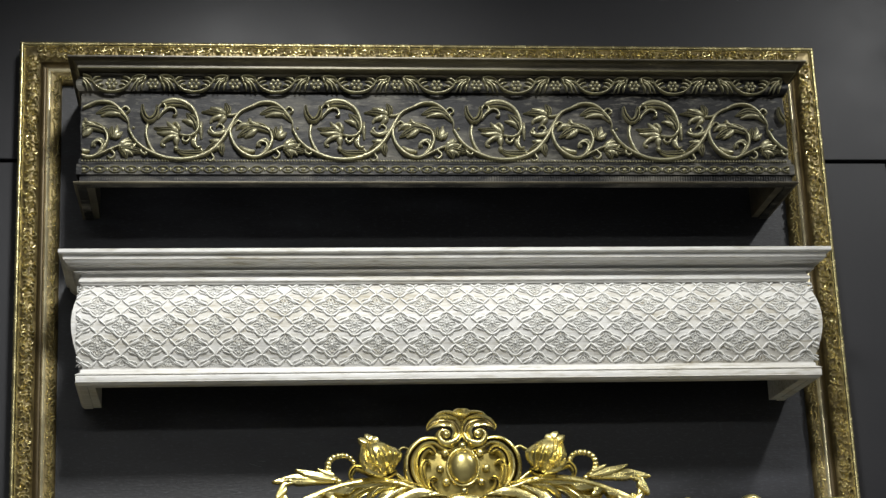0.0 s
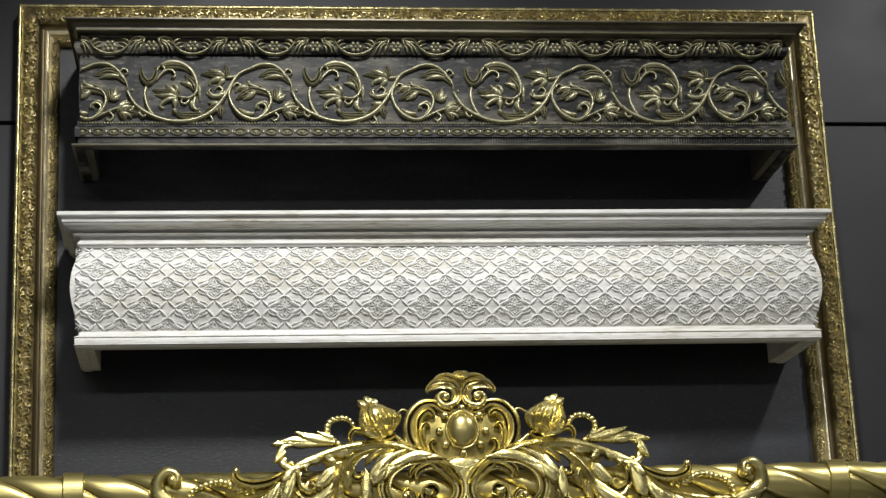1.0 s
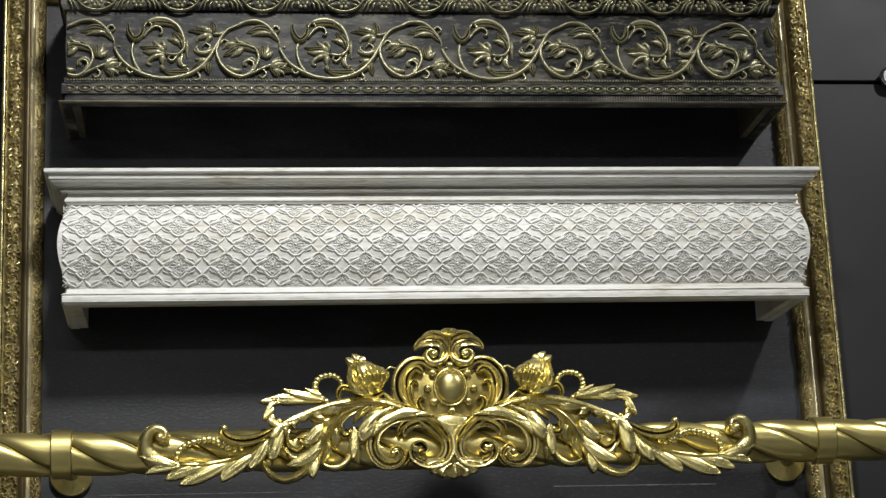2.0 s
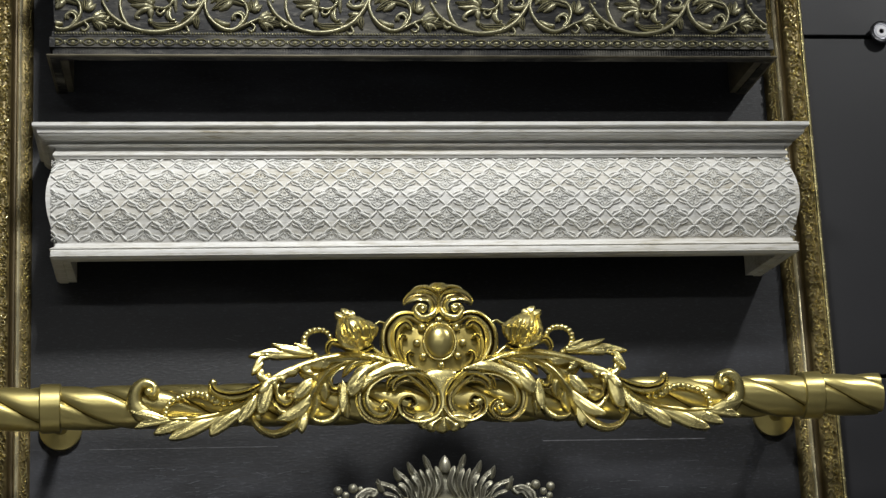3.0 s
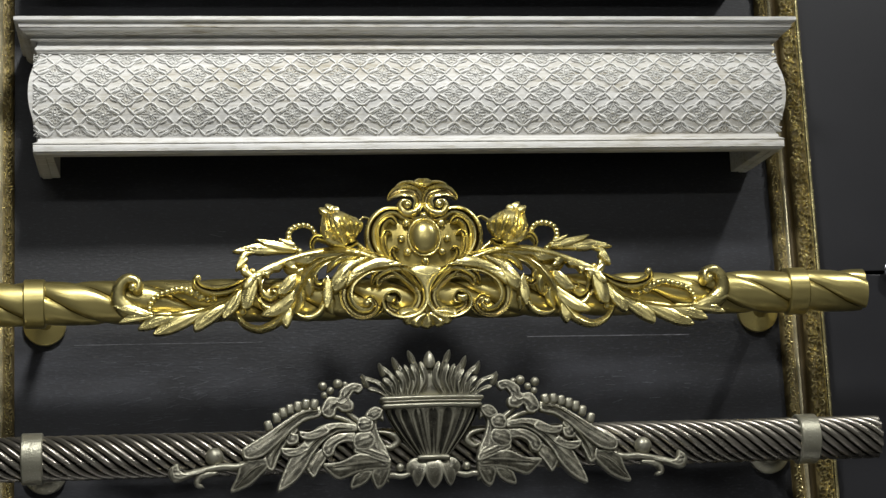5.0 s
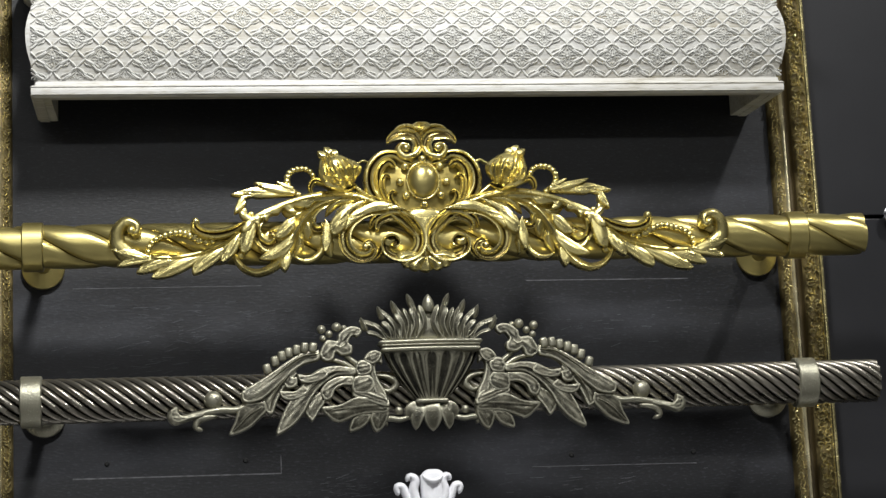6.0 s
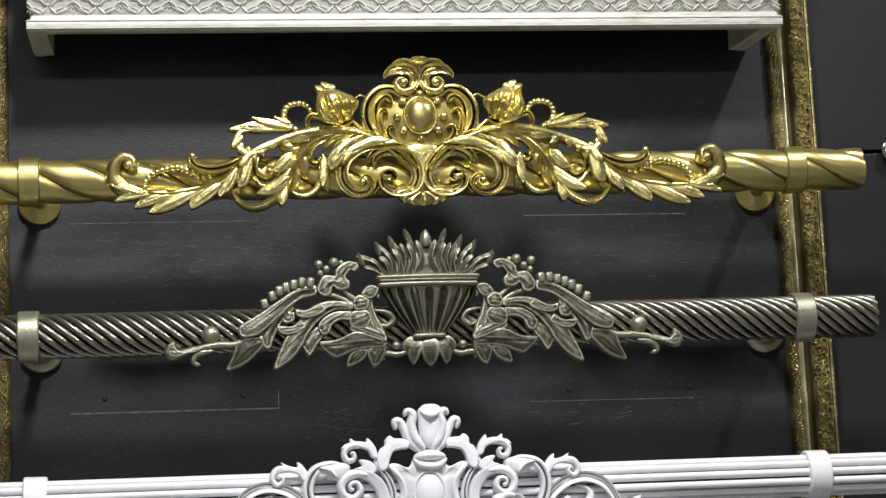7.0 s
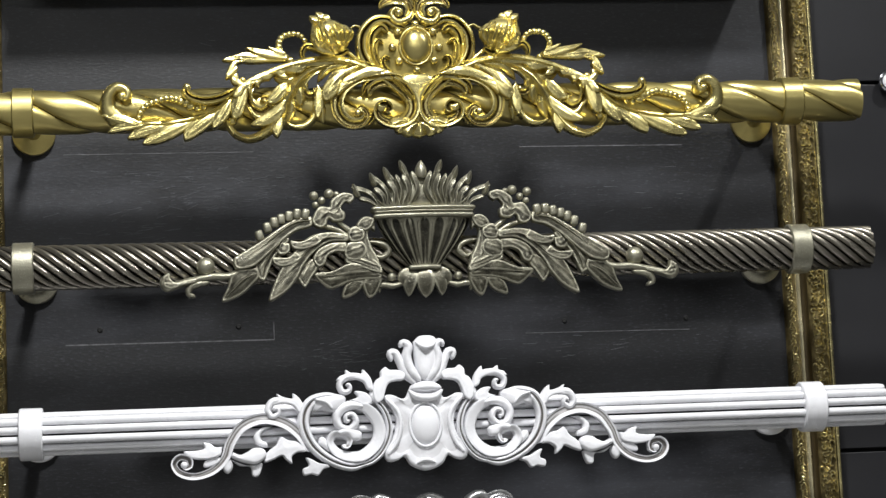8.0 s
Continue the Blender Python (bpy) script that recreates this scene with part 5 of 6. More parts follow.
both("bulb_leaf", sheet([(-248.4, -32.1), (-239.6, -35.9), (-230.3, -32.8), (-222.5, -28.2), (-211.1, -28.6), (-205.7, -35.3), (-208.8, -43.2), (-220.0, -48.9), (-232.3, -46.9), (-242.9, -43.1), (-250.8, -38.2)], 5, 10, (0, -0.1), -1.5), M_, blanc)
both("tail_leaf", sheet([(-250.9, -41.3), (-240.1, -49.7), (-226.6, -51.7), (-224.2, -62.9), (-217.1, -64.1), (-212.6, -56.6), (-211.4, -47.1), (-221.6, -48.9), (-233.9, -48.4)], 2, 8, (0, 0), 0.3), M_, blanc)
both("drop_leaf", sheet([(-254.7, -35.9), (-261.2, -47.0), (-260.5, -55.0), (-255.1, -59.2), (-249.4, -53.6), (-249.1, -45.6)], 3, 8, (0, 0), -1), M_, blanc)
both("end_leaf", sheet([(-261.7, -24.9), (-270.0, -25.2), (-276.0, -20.4), (-285.8, -18.5), (-284.2, -26.2), (-296.2, -28.8), (-310.5, -29.5), (-301.0, -38.1), (-285.8, -40.3), (-273.5, -39.2), (-263.6, -35.0)], 3, 9, (0, -0.1), 0.35), M_, blanc)
both("end_leaf", sheet([(-263.6, -37.7), (-276.5, -38.8), (-284.6, -43.1), (-285.1, -49.8), (-275.3, -49.2), (-265.4, -44.1)], 2, 7, (0, 0), 0.3), M_, blanc)
both("curl", sheet([(-197.5, -1.3), (-210.9, -2.4), (-220.1, -10.1), (-221.2, -17.8), (-216.5, -25.3), (-204.9, -27.6), (-204.7, -21.5), (-211.1, -18.1), (-212.4, -11.9), (-207.6, -6.2)], 2, 8, (0, -0.05), -0.5), M_, blanc)
# ---- crest of the silver ornament on the lowest rod ----
argent = empty("silver_ornament", 0.003, -0.176, 1.33, "satin silver carved ornament with shell crest on silver rod", "ornament", "ornaments on the rods")
M_ = SILVER
WIDE, FLAT, TWIN = 1.2, 0.9, 1.0
obj("shell", plate([(-23, 92), (-20, 106), (0, 114), (20, 106), (23, 92), (16, 70), (0, 60), (-16, 70)], [(1.0, 4), (0.9, 12), (0.75, 9), (0.4, 14), (0.05, 16)], n=48), M_, argent, "silver shell crest")
for k in range(5):
    both("shell_rib", petal((-1 - k, 62), (-4 - 4.2 * k, 106 - 3.4 * k), 3.2, 8, 0.05, 9), M_, argent)
both("scroll", ribbon([(-30, 60), (-60, 92), (-88, 108), (-104, 101), (-98, 88), (-86, 92)], [6, 8, 7, 6, 5, 3], [8, 11, 11, 11, 11, 9], "lip", 2), M_, argent)
both("scroll", ribbon([(-30, 70), (-48, 100), (-66, 110), (-76, 101), (-68, 92)], [4, 6, 6, 5, 3], [8, 10, 10, 10, 8], "round", 2), M_, argent)
both("branch", ribbon([(-10, 40), (-70, 72), (-140, 62), (-210, 30), (-280, 8)], [6, 10, 9, 8, 4], [10, 13, 12, 11, 6], "ridge", 2), M_, argent)
both("acanthus_leaf", leaf([(-40, 40), (-120, 30), (-200, 2), (-290, -14)], 20, 12, 6, 0.45, 0.6, 2), M_, argent)
obj("oval_boss", ball(0, -0.006, 0.02, 0.024, 0.012, 0.03, 24, 14), M_, argent)


# ---- relief on the dark cornice ----
def clipped(geo, axis, lo, hi):
    """What is left of a shape between two planes across an axis."""
    bm = bmesh.new()
    vs = [bm.verts.new(v) for v in geo[0]]
    for f in geo[1]:
        bm.faces.new([vs[i] for i in f])
    nrm = Vector([1.0 if k == axis else 0.0 for k in range(3)])
    for at, out in ((lo, -nrm), (hi, nrm)):
        bmesh.ops.bisect_plane(bm, geom=bm.verts[:] + bm.edges[:] + bm.faces[:], plane_co=nrm * at, plane_no=out, clear_outer=True)
    bm.verts.index_update()
    res = [tuple(v.co) for v in bm.verts], [tuple(v.index for v in f.verts) for f in bm.faces]
    bm.free()
    return res


def repeated(name, geo, material, parent, origin, shifts, lo, hi, label=""):
    """Copies of a carved piece along x; those that cross the ends are cut there."""
    xs = [v[0] for v in geo[0]]
    x0, x1 = min(xs), max(xs)
    shared = None
    for d in shifts:
        if x1 + d < lo + 0.004 or x0 + d > hi - 0.004:
            continue
        if x0 + d >= lo and x1 + d <= hi:
            if shared is None:
                ob = shared = obj(name, geo, material, parent, label, smooth=55)
            else:
                ob = new(name, shared.data)
                ob.parent = parent
            ob.location = (origin[0] + d, origin[1], origin[2])
        else:
            g = clipped(geo, 0, lo - d, hi - d)
            if len(g[0]) > 5:
                ob = obj(name, g, material, parent, label, smooth=55)
                ob.location = (origin[0] + d, origin[1], origin[2])


M_ = RELIEF
WIDE, FLAT, SURFACE, THICK = 0.98, 1.15, "round", 1.05
END = DHW - 0.004
STEPS = [0.2305 * k for k in range(-3, 4)]
AT = (DC, -0.1435, 2.50)


def vine(name, geo, label=""):
    repeated(name, geo, M_, dark_cornice, AT, STEPS, -END, END, label)


B = 2.5
vine("vine", ribbon([(-212.2, 35.3), (-200.6, 14.6), (-181.8, -0.8), (-154.8, -11.1), (-124.4, -11.0), (-98.4, -0.6), (-80.0, 18.4), (-66.3, 42.8), (-54.3, 60.3), (-35.3, 70.0)], [2.0, 2.5, 2.9, 2.9, 3.3, 3.3, 3.1, 2.9, 2.5, 2.0], [6, 7, 8, 8, 8, 8, 8, 8, 7, 6], "round", 1, 9, B))
vine("vine", ribbon([(-41.1, 67.3), (-24.5, 74.4), (-6.6, 73.6), (7.6, 62.3), (18.3, 45.7), (18.7, 36.1)], [2.5, 2.5, 2.6, 2.5, 2.0, 1.2], [6, 7, 7, 7, 6, 4], "round", 1, 9, B))
vine("vine", ribbon([(-184.8, 42.3), (-186.8, 26.7), (-182.3, 9.5), (-173.8, -4.2)], [2.5, 2.3, 2.5, 2.5], [6, 7, 7, 6], "round", 0, 9, B))
vine("calyx", ribbon([(-192.3, 71.8), (-190.9, 57.9), (-183.9, 47.5), (-175.8, 51.0), (-171.6, 61.5), (-172.1, 71.1)], [1.6, 3.7, 4.5, 4.5, 3.7, 1.6], [5, 8, 9, 9, 8, 5], "ridge", 1, 9, B))
vine("curl", ribbon([(-171.0, 49.3), (-163.5, 59.8), (-154.5, 65.9), (-146.5, 63.3), (-145.1, 55.5), (-150.0, 54.6)], [1.6, 2.0, 2.5, 2.5, 2.3, 1.8], [6, 7, 7, 7, 7, 7], "round", 0, 9, B))
vine("vine", ribbon([(-166.5, 72.0), (-152.6, 77.3), (-136.5, 75.6), (-122.2, 65.2), (-114.7, 47.8), (-115.1, 32.2), (-125.0, 23.5), (-141.1, 25.1)], [2.9, 4.1, 3.7, 3.3, 2.9, 2.5, 2.1, 2.0], [7, 8, 8, 8, 8, 7, 7, 6], "round", 1, 9, B))
vine("curl", ribbon([(-116.1, 27.0), (-118.8, 14.8), (-115.9, 6.2), (-109.4, 8.0)], [2.0, 2.5, 2.5, 1.8], [5, 6, 7, 6], "round", 0, 9, B))
vine("stem", ribbon([(-74.0, 54.9), (-61.0, 56.7), (-47.6, 65.5)], [2.5, 2.0, 1.6], [6, 6, 5], "round", 0, 9, B))
vine("curl", ribbon([(-69.8, 35.8), (-79.8, 27.1), (-91.1, 27.0), (-97.3, 34.0), (-93.2, 37.4)], [2.0, 2.5, 2.5, 2.3, 1.8], [6, 7, 7, 7, 7], "round", 0, 9, B))
vine("vine", ribbon([(-62.1, 48.0), (-69.1, 30.6), (-64.1, 11.5), (-51.7, -3.1), (-34.2, -9.1), (-19.3, -0.5), (-10.5, 16.9), (-14.8, 32.5), (-29.1, 39.4)], [2.0, 2.5, 2.6, 2.9, 2.9, 2.6, 2.5, 2.3, 1.8], [6, 7, 7, 8, 8, 7, 7, 7, 6], "round", 1, 9, B))
vine("curl", ribbon([(-24.3, -3.9), (-17.3, 8.2), (-21.9, 15.1), (-30.1, 13.3), (-32.0, 6.4)], [2.0, 2.3, 2.5, 2.3, 1.6], [6, 7, 7, 7, 6], "round", 0, 9, B))
vine("stem", ribbon([(-29.3, -9.1), (-9.5, 1.3), (7.0, 8.2), (19.9, 6.5)], [2.0, 2.1, 2.1, 2.0], [6, 7, 7, 6], "round", 0, 9, B))
vine("berry", join(knob((19.5, 34.3), 2.4, 4), knob((26.1, 36.1), 2.2, 4)))

for pts in ([(-199.8, 12.9), (-207.2, 4.3), (-215.1, 7.7), (-211.8, 14.6)], [(-114.7, -7.6), (-108.0, -0.7), (-112.7, 4.5)], [(-64.8, 39.3), (-58.1, 46.3), (-51.8, 41.1), (-56.0, 35.8)], [(-172.4, 61.5), (-165.7, 72.0), (-159.3, 68.5), (-162.7, 62.4)], [(-123.4, 23.5), (-130.1, 14.8), (-136.4, 18.2), (-133.1, 23.4)],
            [(-7.8, 4.7), (-0.0, -3.9), (-5.2, -10.8), (-11.5, -6.5)], [(5.9, 60.5), (14.4, 67.6), (19.9, 62.3), (14.7, 57.1)], [(-96.8, -0.6), (-92.3, -11.0), (-98.8, -14.4), (-102.7, -9.3)], [(-181.6, 4.3), (-188.2, -4.3), (-194.5, 0.9), (-190.4, 6.0)], [(-29.2, 37.7), (-39.2, 30.7), (-45.5, 34.1), (-41.3, 39.4)], [(-84.6, 27.1), (-77.9, 35.8), (-84.2, 40.9), (-89.2, 35.7)]):
    vine("curl", ribbon(pts, [1.6, 2.0, 2.0, 1.5], [5, 6, 6, 6], "round", 0, 7, B))

def frond(name, *blades):
    """Broad soft blades that grow out of one another: (points, half widths)."""
    vine(name, join(*[ribbon(p, [1.15 * x for x in w], [5, 6.5, 5.5, 3], "reed" if max(w) > 4.0 else "round", (0.5, 1.5, 1.0, 0.0), 11, B, 1.5) for p, w in blades]))


frond("flower", ([(-139.1, 24.9), (-150.3, 31.8), (-162.9, 33.3), (-176.9, 36.1)], [3, 4.2, 3.4, 1]), ([(-140.5, 24.1), (-151.7, 27.5), (-162.9, 27.5), (-172.7, 29.2)], [3, 3.6, 3, 1]), ([(-141.9, 28.4), (-148.9, 35.6), (-154.5, 41.3), (-157.9, 46.2)], [3, 3.6, 3, 1]), ([(-140.5, 31.2), (-141.9, 38.4), (-146.1, 43.3), (-150.3, 41.3)], [2.5, 2.6, 2.5, 2]), ([(-141.9, 23.2), (-151.7, 22.1), (-160.7, 17.5), (-165.1, 11.7), (-159.5, 8.3)], [3, 3.4, 3, 2.4, 1.8]), ([(-142.7, 24.1), (-144.7, 16.9), (-144.1, 8.3)], [3, 4, 0.8]))
frond("leaf", ([(-115.9, 32.7), (-118.1, 42.8), (-123.7, 51.4), (-131.5, 59.1)], [2.5, 6, 5, 0.8]), ([(-119.5, 39.9), (-127.9, 45.6), (-137.7, 47.9)], [2.5, 3.5, 1]))
frond("flower", ([(-73.3, 55.7), (-84.5, 58.6), (-95.7, 60.6), (-109.7, 60.0)], [3, 4.5, 3.4, 0.8]), ([(-74.7, 57.1), (-84.5, 62.9), (-97.1, 67.8)], [3, 4, 1]), ([(-73.3, 57.1), (-71.9, 64.3), (-76.1, 75.0)], [3, 4.5, 1]), ([(-75.5, 54.2), (-84.5, 52.8), (-94.3, 48.5), (-97.1, 42.8)], [3, 4, 3, 1.5]), ([(-74.7, 53.7), (-80.3, 47.1), (-85.9, 42.2)], [3, 3.5, 1.5]))
frond("flower", ([(-78.9, 15.4), (-87.3, 11.1), (-95.7, 7.7), (-103.5, 3.9)], [3, 5, 3.6, 0.8]), ([(-80.3, 15.4), (-88.7, 15.4), (-99.1, 17.5)], [2.5, 4, 1]), ([(-80.3, 13.4), (-81.7, 3.9), (-79.7, -5.5)], [3, 4.6, 0.8]), ([(-84.5, 9.7), (-91.5, 3.9), (-98.5, 3.1)], [3, 3, 1]))
frond("leaf", ([(19.1, 46.2), (6.5, 58.6), (-8.9, 63.5), (-27.1, 57.7)], [2.5, 5, 5.5, 1]), ([(10.7, 55.7), (-6.1, 57.1), (-20.1, 53.7)], [2, 3.5, 1]))
frond("leaf", ([(-8.9, 29.8), (-27.1, 37.6), (-43.9, 39.3), (-61.5, 37.6)], [3, 5.5, 6, 1.5]), ([(-34.1, 37.6), (-45.3, 31.2), (-59.9, 22.1)], [3, 5, 1]), ([(-31.3, 35.6), (-38.3, 28.4), (-49.5, 21.2)], [3, 4, 1]), ([(-39.7, 39.3), (-52.3, 39.9), (-61.5, 32.7)], [3, 3.8, 1]))
frond("curl", ([(-42.5, 50.8), (-38.3, 43.3), (-27.1, 39.3), (-20.1, 34.1)], [2.8, 2.2, 2.2, 2]))
frond("curl", ([(-13.1, 11.1), (-20.1, 17.5), (-28.5, 13.4), (-27.1, 6.8)], [2, 2.6, 2.6, 2]))
frond("leaf", ([(-34.1, 0.2), (-45.3, 1.1), (-56.5, 8.8)], [2, 3.6, 1.5]))
frond("flower", ([(-225.9, 3.9), (-213.3, 3.9), (-199.3, 1.1), (-185.9, 0.2)], [3, 4.5, 3.5, 0.8]), ([(-224.5, 5.4), (-213.3, 9.7), (-200.7, 10.6)], [3, 3.6, 1.2]), ([(-224.5, 6.0), (-216.1, 14.0), (-206.3, 16.9)], [3, 3.4, 1.6]), ([(-224.5, 5.4), (-218.9, 14.0), (-210.5, 21.2)], [3, 3, 1.4]), ([(-223.1, 2.5), (-216.1, -3.2), (-213.9, -11.3)], [3, 4.2, 0.8]), ([(-221.7, 1.9), (-209.1, -1.8), (-204.9, -6.1)], [3, 3.5, 1]))
frond("bud", ([(-234.3, 19.8), (-235.7, 29.8), (-234.3, 39.3)], [2.4, 4.2, 0.8]), ([(-233.7, 20.3), (-228.7, 28.4), (-227.3, 40.5)], [2.4, 4, 1]), ([(-233.5, 19.8), (-225.9, 24.1), (-219.5, 30.4)], [2.4, 3.8, 1]))
frond("leaf", ([(-97.1, -0.4), (-115.3, -2.7), (-134.9, -1.8), (-144.7, 4.5)], [2, 4.6, 4.4, 2]), ([(-141.9, 1.1), (-146.1, 5.4), (-141.9, 7.7)], [2.4, 2.5, 1.6]))
frond("leaf", ([(-109.7, 45.6), (-110.3, 31.2), (-109.7, 18.3)], [2, 2.8, 1.2]))
frond("curl", ([(-119.5, 21.2), (-121.5, 14.0), (-116.7, 6.8)], [2, 3, 2.4]))
frond("leaf", ([(-165.7, 70.9), (-148.9, 73.8), (-132.1, 71.5), (-119.5, 61.4)], [1.5, 4.8, 4.5, 2]))
frond("curl", ([(-70.5, 35.6), (-78.9, 29.0), (-91.5, 26.9), (-99.1, 30.7), (-96.3, 34.7)], [2.2, 2.6, 2.8, 2.4, 1.6]))
# flower and leaf garland along the top, bead row, chain of eyes and flutes below
THICK = 1.0
GY = (DC, -0.1505, 2.6014)
garland = [0.0578 * k - 0.0035 for k in range(-9, 10)]
spray = join(*[petal(b, t, w, 6.5, bend, 0, back=B) for b, t, w, bend in (((13, 9), (31, -11), 2.6, 0.1), ((14, 5), (24, -11), 2.6, 0.14), ((12, 1), (16, -10), 2.6, 0.12), ((8, 10), (30, 9), 2.6, 0.12), ((16, 6), (31, 2), 2.4, 0.1), ((10, 10), (14, 1), 2.2, -0.1))])
repeated("rosette", join(*[knob((6.4 * math.cos(a), 5.8 * math.sin(a)), 2.9, 3.6) for a in np.linspace(0, 2 * math.pi, 7)[:-1]], knob((0, 0), 2.2, 4.4)), M_, dark_cornice, GY, garland, -END, END)
repeated("garland_spray", spray, M_, dark_cornice, GY, garland[::2], -END, END)
repeated("garland_spray", mirrored(spray), M_, dark_cornice, GY, garland[::2], -END, END)
repeated("garland_swag", ribbon([(-30, 9), (-23, -3), (-13, -10), (0, -12.5), (13, -10), (23, -3), (30, 9)], [1.2, 1.7, 1.7, 1.5, 1.7, 1.7, 1.2], [4, 5.5, 5, 4.5, 5, 5.5, 4], "round", 0, 7, B), M_, dark_cornice, GY, garland[1::2], -END, END)
repeated("garland_leaf", join(*[petal((sx * bx, bz), (sx * x, z), 2.2, 5.5, -0.12 * sx, 0, back=B) for sx in (-1, 1) for bx, bz, x, z in ((27, 4, 15, 10), (24, -1, 12, 4), (20, -5, 10, -3))]), M_, dark_cornice, GY, garland[1::2], -END, END)
zb = 2.4857
beadrow = tagged(obj("bead_row", join(*[ball(-END + 0.0041 * k, -0.1465, zb - 0.0, 0.00175, 0.0022, 0.00175, 8, 5) for k in range(int(2 * END / 0.0041) + 1)]), M_, dark_cornice), kind="stuff")
beadrow.location = (DC, 0, 0)
ZC = (DC, -0.1485, 2.4720)
eyes = [0.0219 * k for k in range(-23, 24)]
repeated("eye_link", join(ribbon([(8.2 * math.cos(a), 4.6 * math.sin(a)) for a in np.linspace(0, 2 * math.pi, 17)], [1.1], [3.2], "round", 0, 5, 1.0), knob((0, 0), 3.6, 3.4, rz=2.3), knob((10.9, 0), 1.9, 3.0, rz=3.4)), M_, dark_cornice, ZC, eyes, -END, END)
flutes = tagged(obj("flute_row", join(*[box(-END + 0.0037 * k, -END + 0.0037 * k + 0.0019, -0.1465, -0.144, dz[1] + 0.002, dz[2] - 0.0005) for k in range(int(2 * END / 0.0037))]), BRONZE, dark_cornice, smooth=0), kind="stuff")
flutes.location = (DC, 0, 0)


# ---- lattice relief on the white cornice, laid over its bowed front ----
def on_bow(geo, z0):
    out = []
    for x, y, z in geo[0]:
        s = (z + z0 - wz[4]) / (wz[5] - wz[4])
        out.append((x, y - (0.121 + 4 * s * (1 - s) * BOW), z + z0))
    return out, geo[1]


THICK, WIDE = 1.0, 1.0


def loop_petal(a, b, w):
    """The raised outline of a small petal."""
    a, b = np.array(a, float), np.array(b, float)
    d = b - a
    n = np.array((-d[1], d[0])) / np.hypot(*d) * w
    return ribbon([a, a + 0.4 * d + n, a + 0.8 * d + 0.8 * n, b, a + 0.8 * d - 0.8 * n, a + 0.4 * d - n, a + 0.01 * d], [0.62], [2.3], "round", 0, 6, 1.0, 1.6)


quad = []
for sx in (-1, 1):
    for sz in (-1, 1):
        quad.append(ribbon([(sx * 22.0, 0), (sx * 17.5, sz * 3.4), (sx * 13, sz * 5.8), (sx * 9.6, sz * 8.2), (sx * 8.6, sz * 11.5)], [1.1, 1.7, 1.9, 1.8, 0.9], [2.8, 3.6, 3.9, 3.6, 1.8], "round", 0, 7, 1.0, 1.8))
        quad.append(ribbon([(sx * 13.5, sz * 8.6), (sx * 9, sz * 10.6), (sx * 5.5, sz * 14.2), (0, sz * 16.4)], [0.9, 1.6, 1.8, 1.7], [2.4, 3.4, 3.7, 3.5], "round", 0, 7, 1.0, 1.8))
        quad.append(ribbon([(sx * 21.0, sz * 0.5), (sx * 25.2, sz * 4.6), (sx * 28.6, sz * 7.8), (sx * 31.2, sz * 11.4)], [1.1, 1.7, 1.7, 0.9], [2.6, 3.4, 3.4, 2.0], "round", 0, 7, 1.0, 1.8))
        quad.append(loop_petal((sx * 2.4, sz * 1.9), (sx * 8.4, sz * 5.9), 1.8))
for sx in (-1, 1):
    for sz in (-1, 1):
        quad.append(ribbon([(sx * 17.5, sz * 0.8), (sx * 13.5, sz * 3.6), (sx * 8.8, sz * 6.4), (sx * 5.2, sz * 9.4), (sx * 1.2, sz * 12.4)], [0.5, 0.8, 0.9, 0.9, 0.6], [2.0, 3.0, 3.2, 3.0, 2.2], "round", 0, 7, 1.0, 1.8))
        quad.append(ribbon([(sx * 23.0, sz * 4.4), (sx * 20.0, sz * 7.6), (sx * 15.6, sz * 8.8), (sx * 12.6, sz * 11.0)], [0.5, 0.9, 1.0, 0.6], [1.8, 2.8, 3.0, 2.0], "round", 0, 7, 1.0, 1.8))
for a, b in (((2.8, 0), (12.6, 0)), ((-2.8, 0), (-12.6, 0)), ((0, 2.6), (0, 9.8)), ((0, -2.6), (0, -9.8))):
    quad.append(loop_petal(a, b, 2.1))
quad.append(knob((0, 0), 2.3, 4.2))
MOTIF = join(*quad)
MOTIF = ([(x, y * 1.0, z) for x, y, z in MOTIF[0]], MOTIF[1])
THICK = 1.0
LX, LZ, LROW = 0.0640, 0.0284, 2.2473
for r in range(-2, 3):
    z0 = LROW + LZ * r
    geo = on_bow(MOTIF, z0)
    if min(v[2] for v in geo[0]) < wz[4] or max(v[2] for v in geo[0]) > wz[5]:
        geo = clipped(geo, 2, wz[4] + 0.0005, wz[5] - 0.0005)
    off = (0.0 if r % 2 == 0 else LX / 2) - 0.3184 - WC
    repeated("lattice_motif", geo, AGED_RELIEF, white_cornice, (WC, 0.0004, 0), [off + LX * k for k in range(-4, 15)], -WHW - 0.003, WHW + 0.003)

# ---- carving on the frame ----
UNIT = 0.048


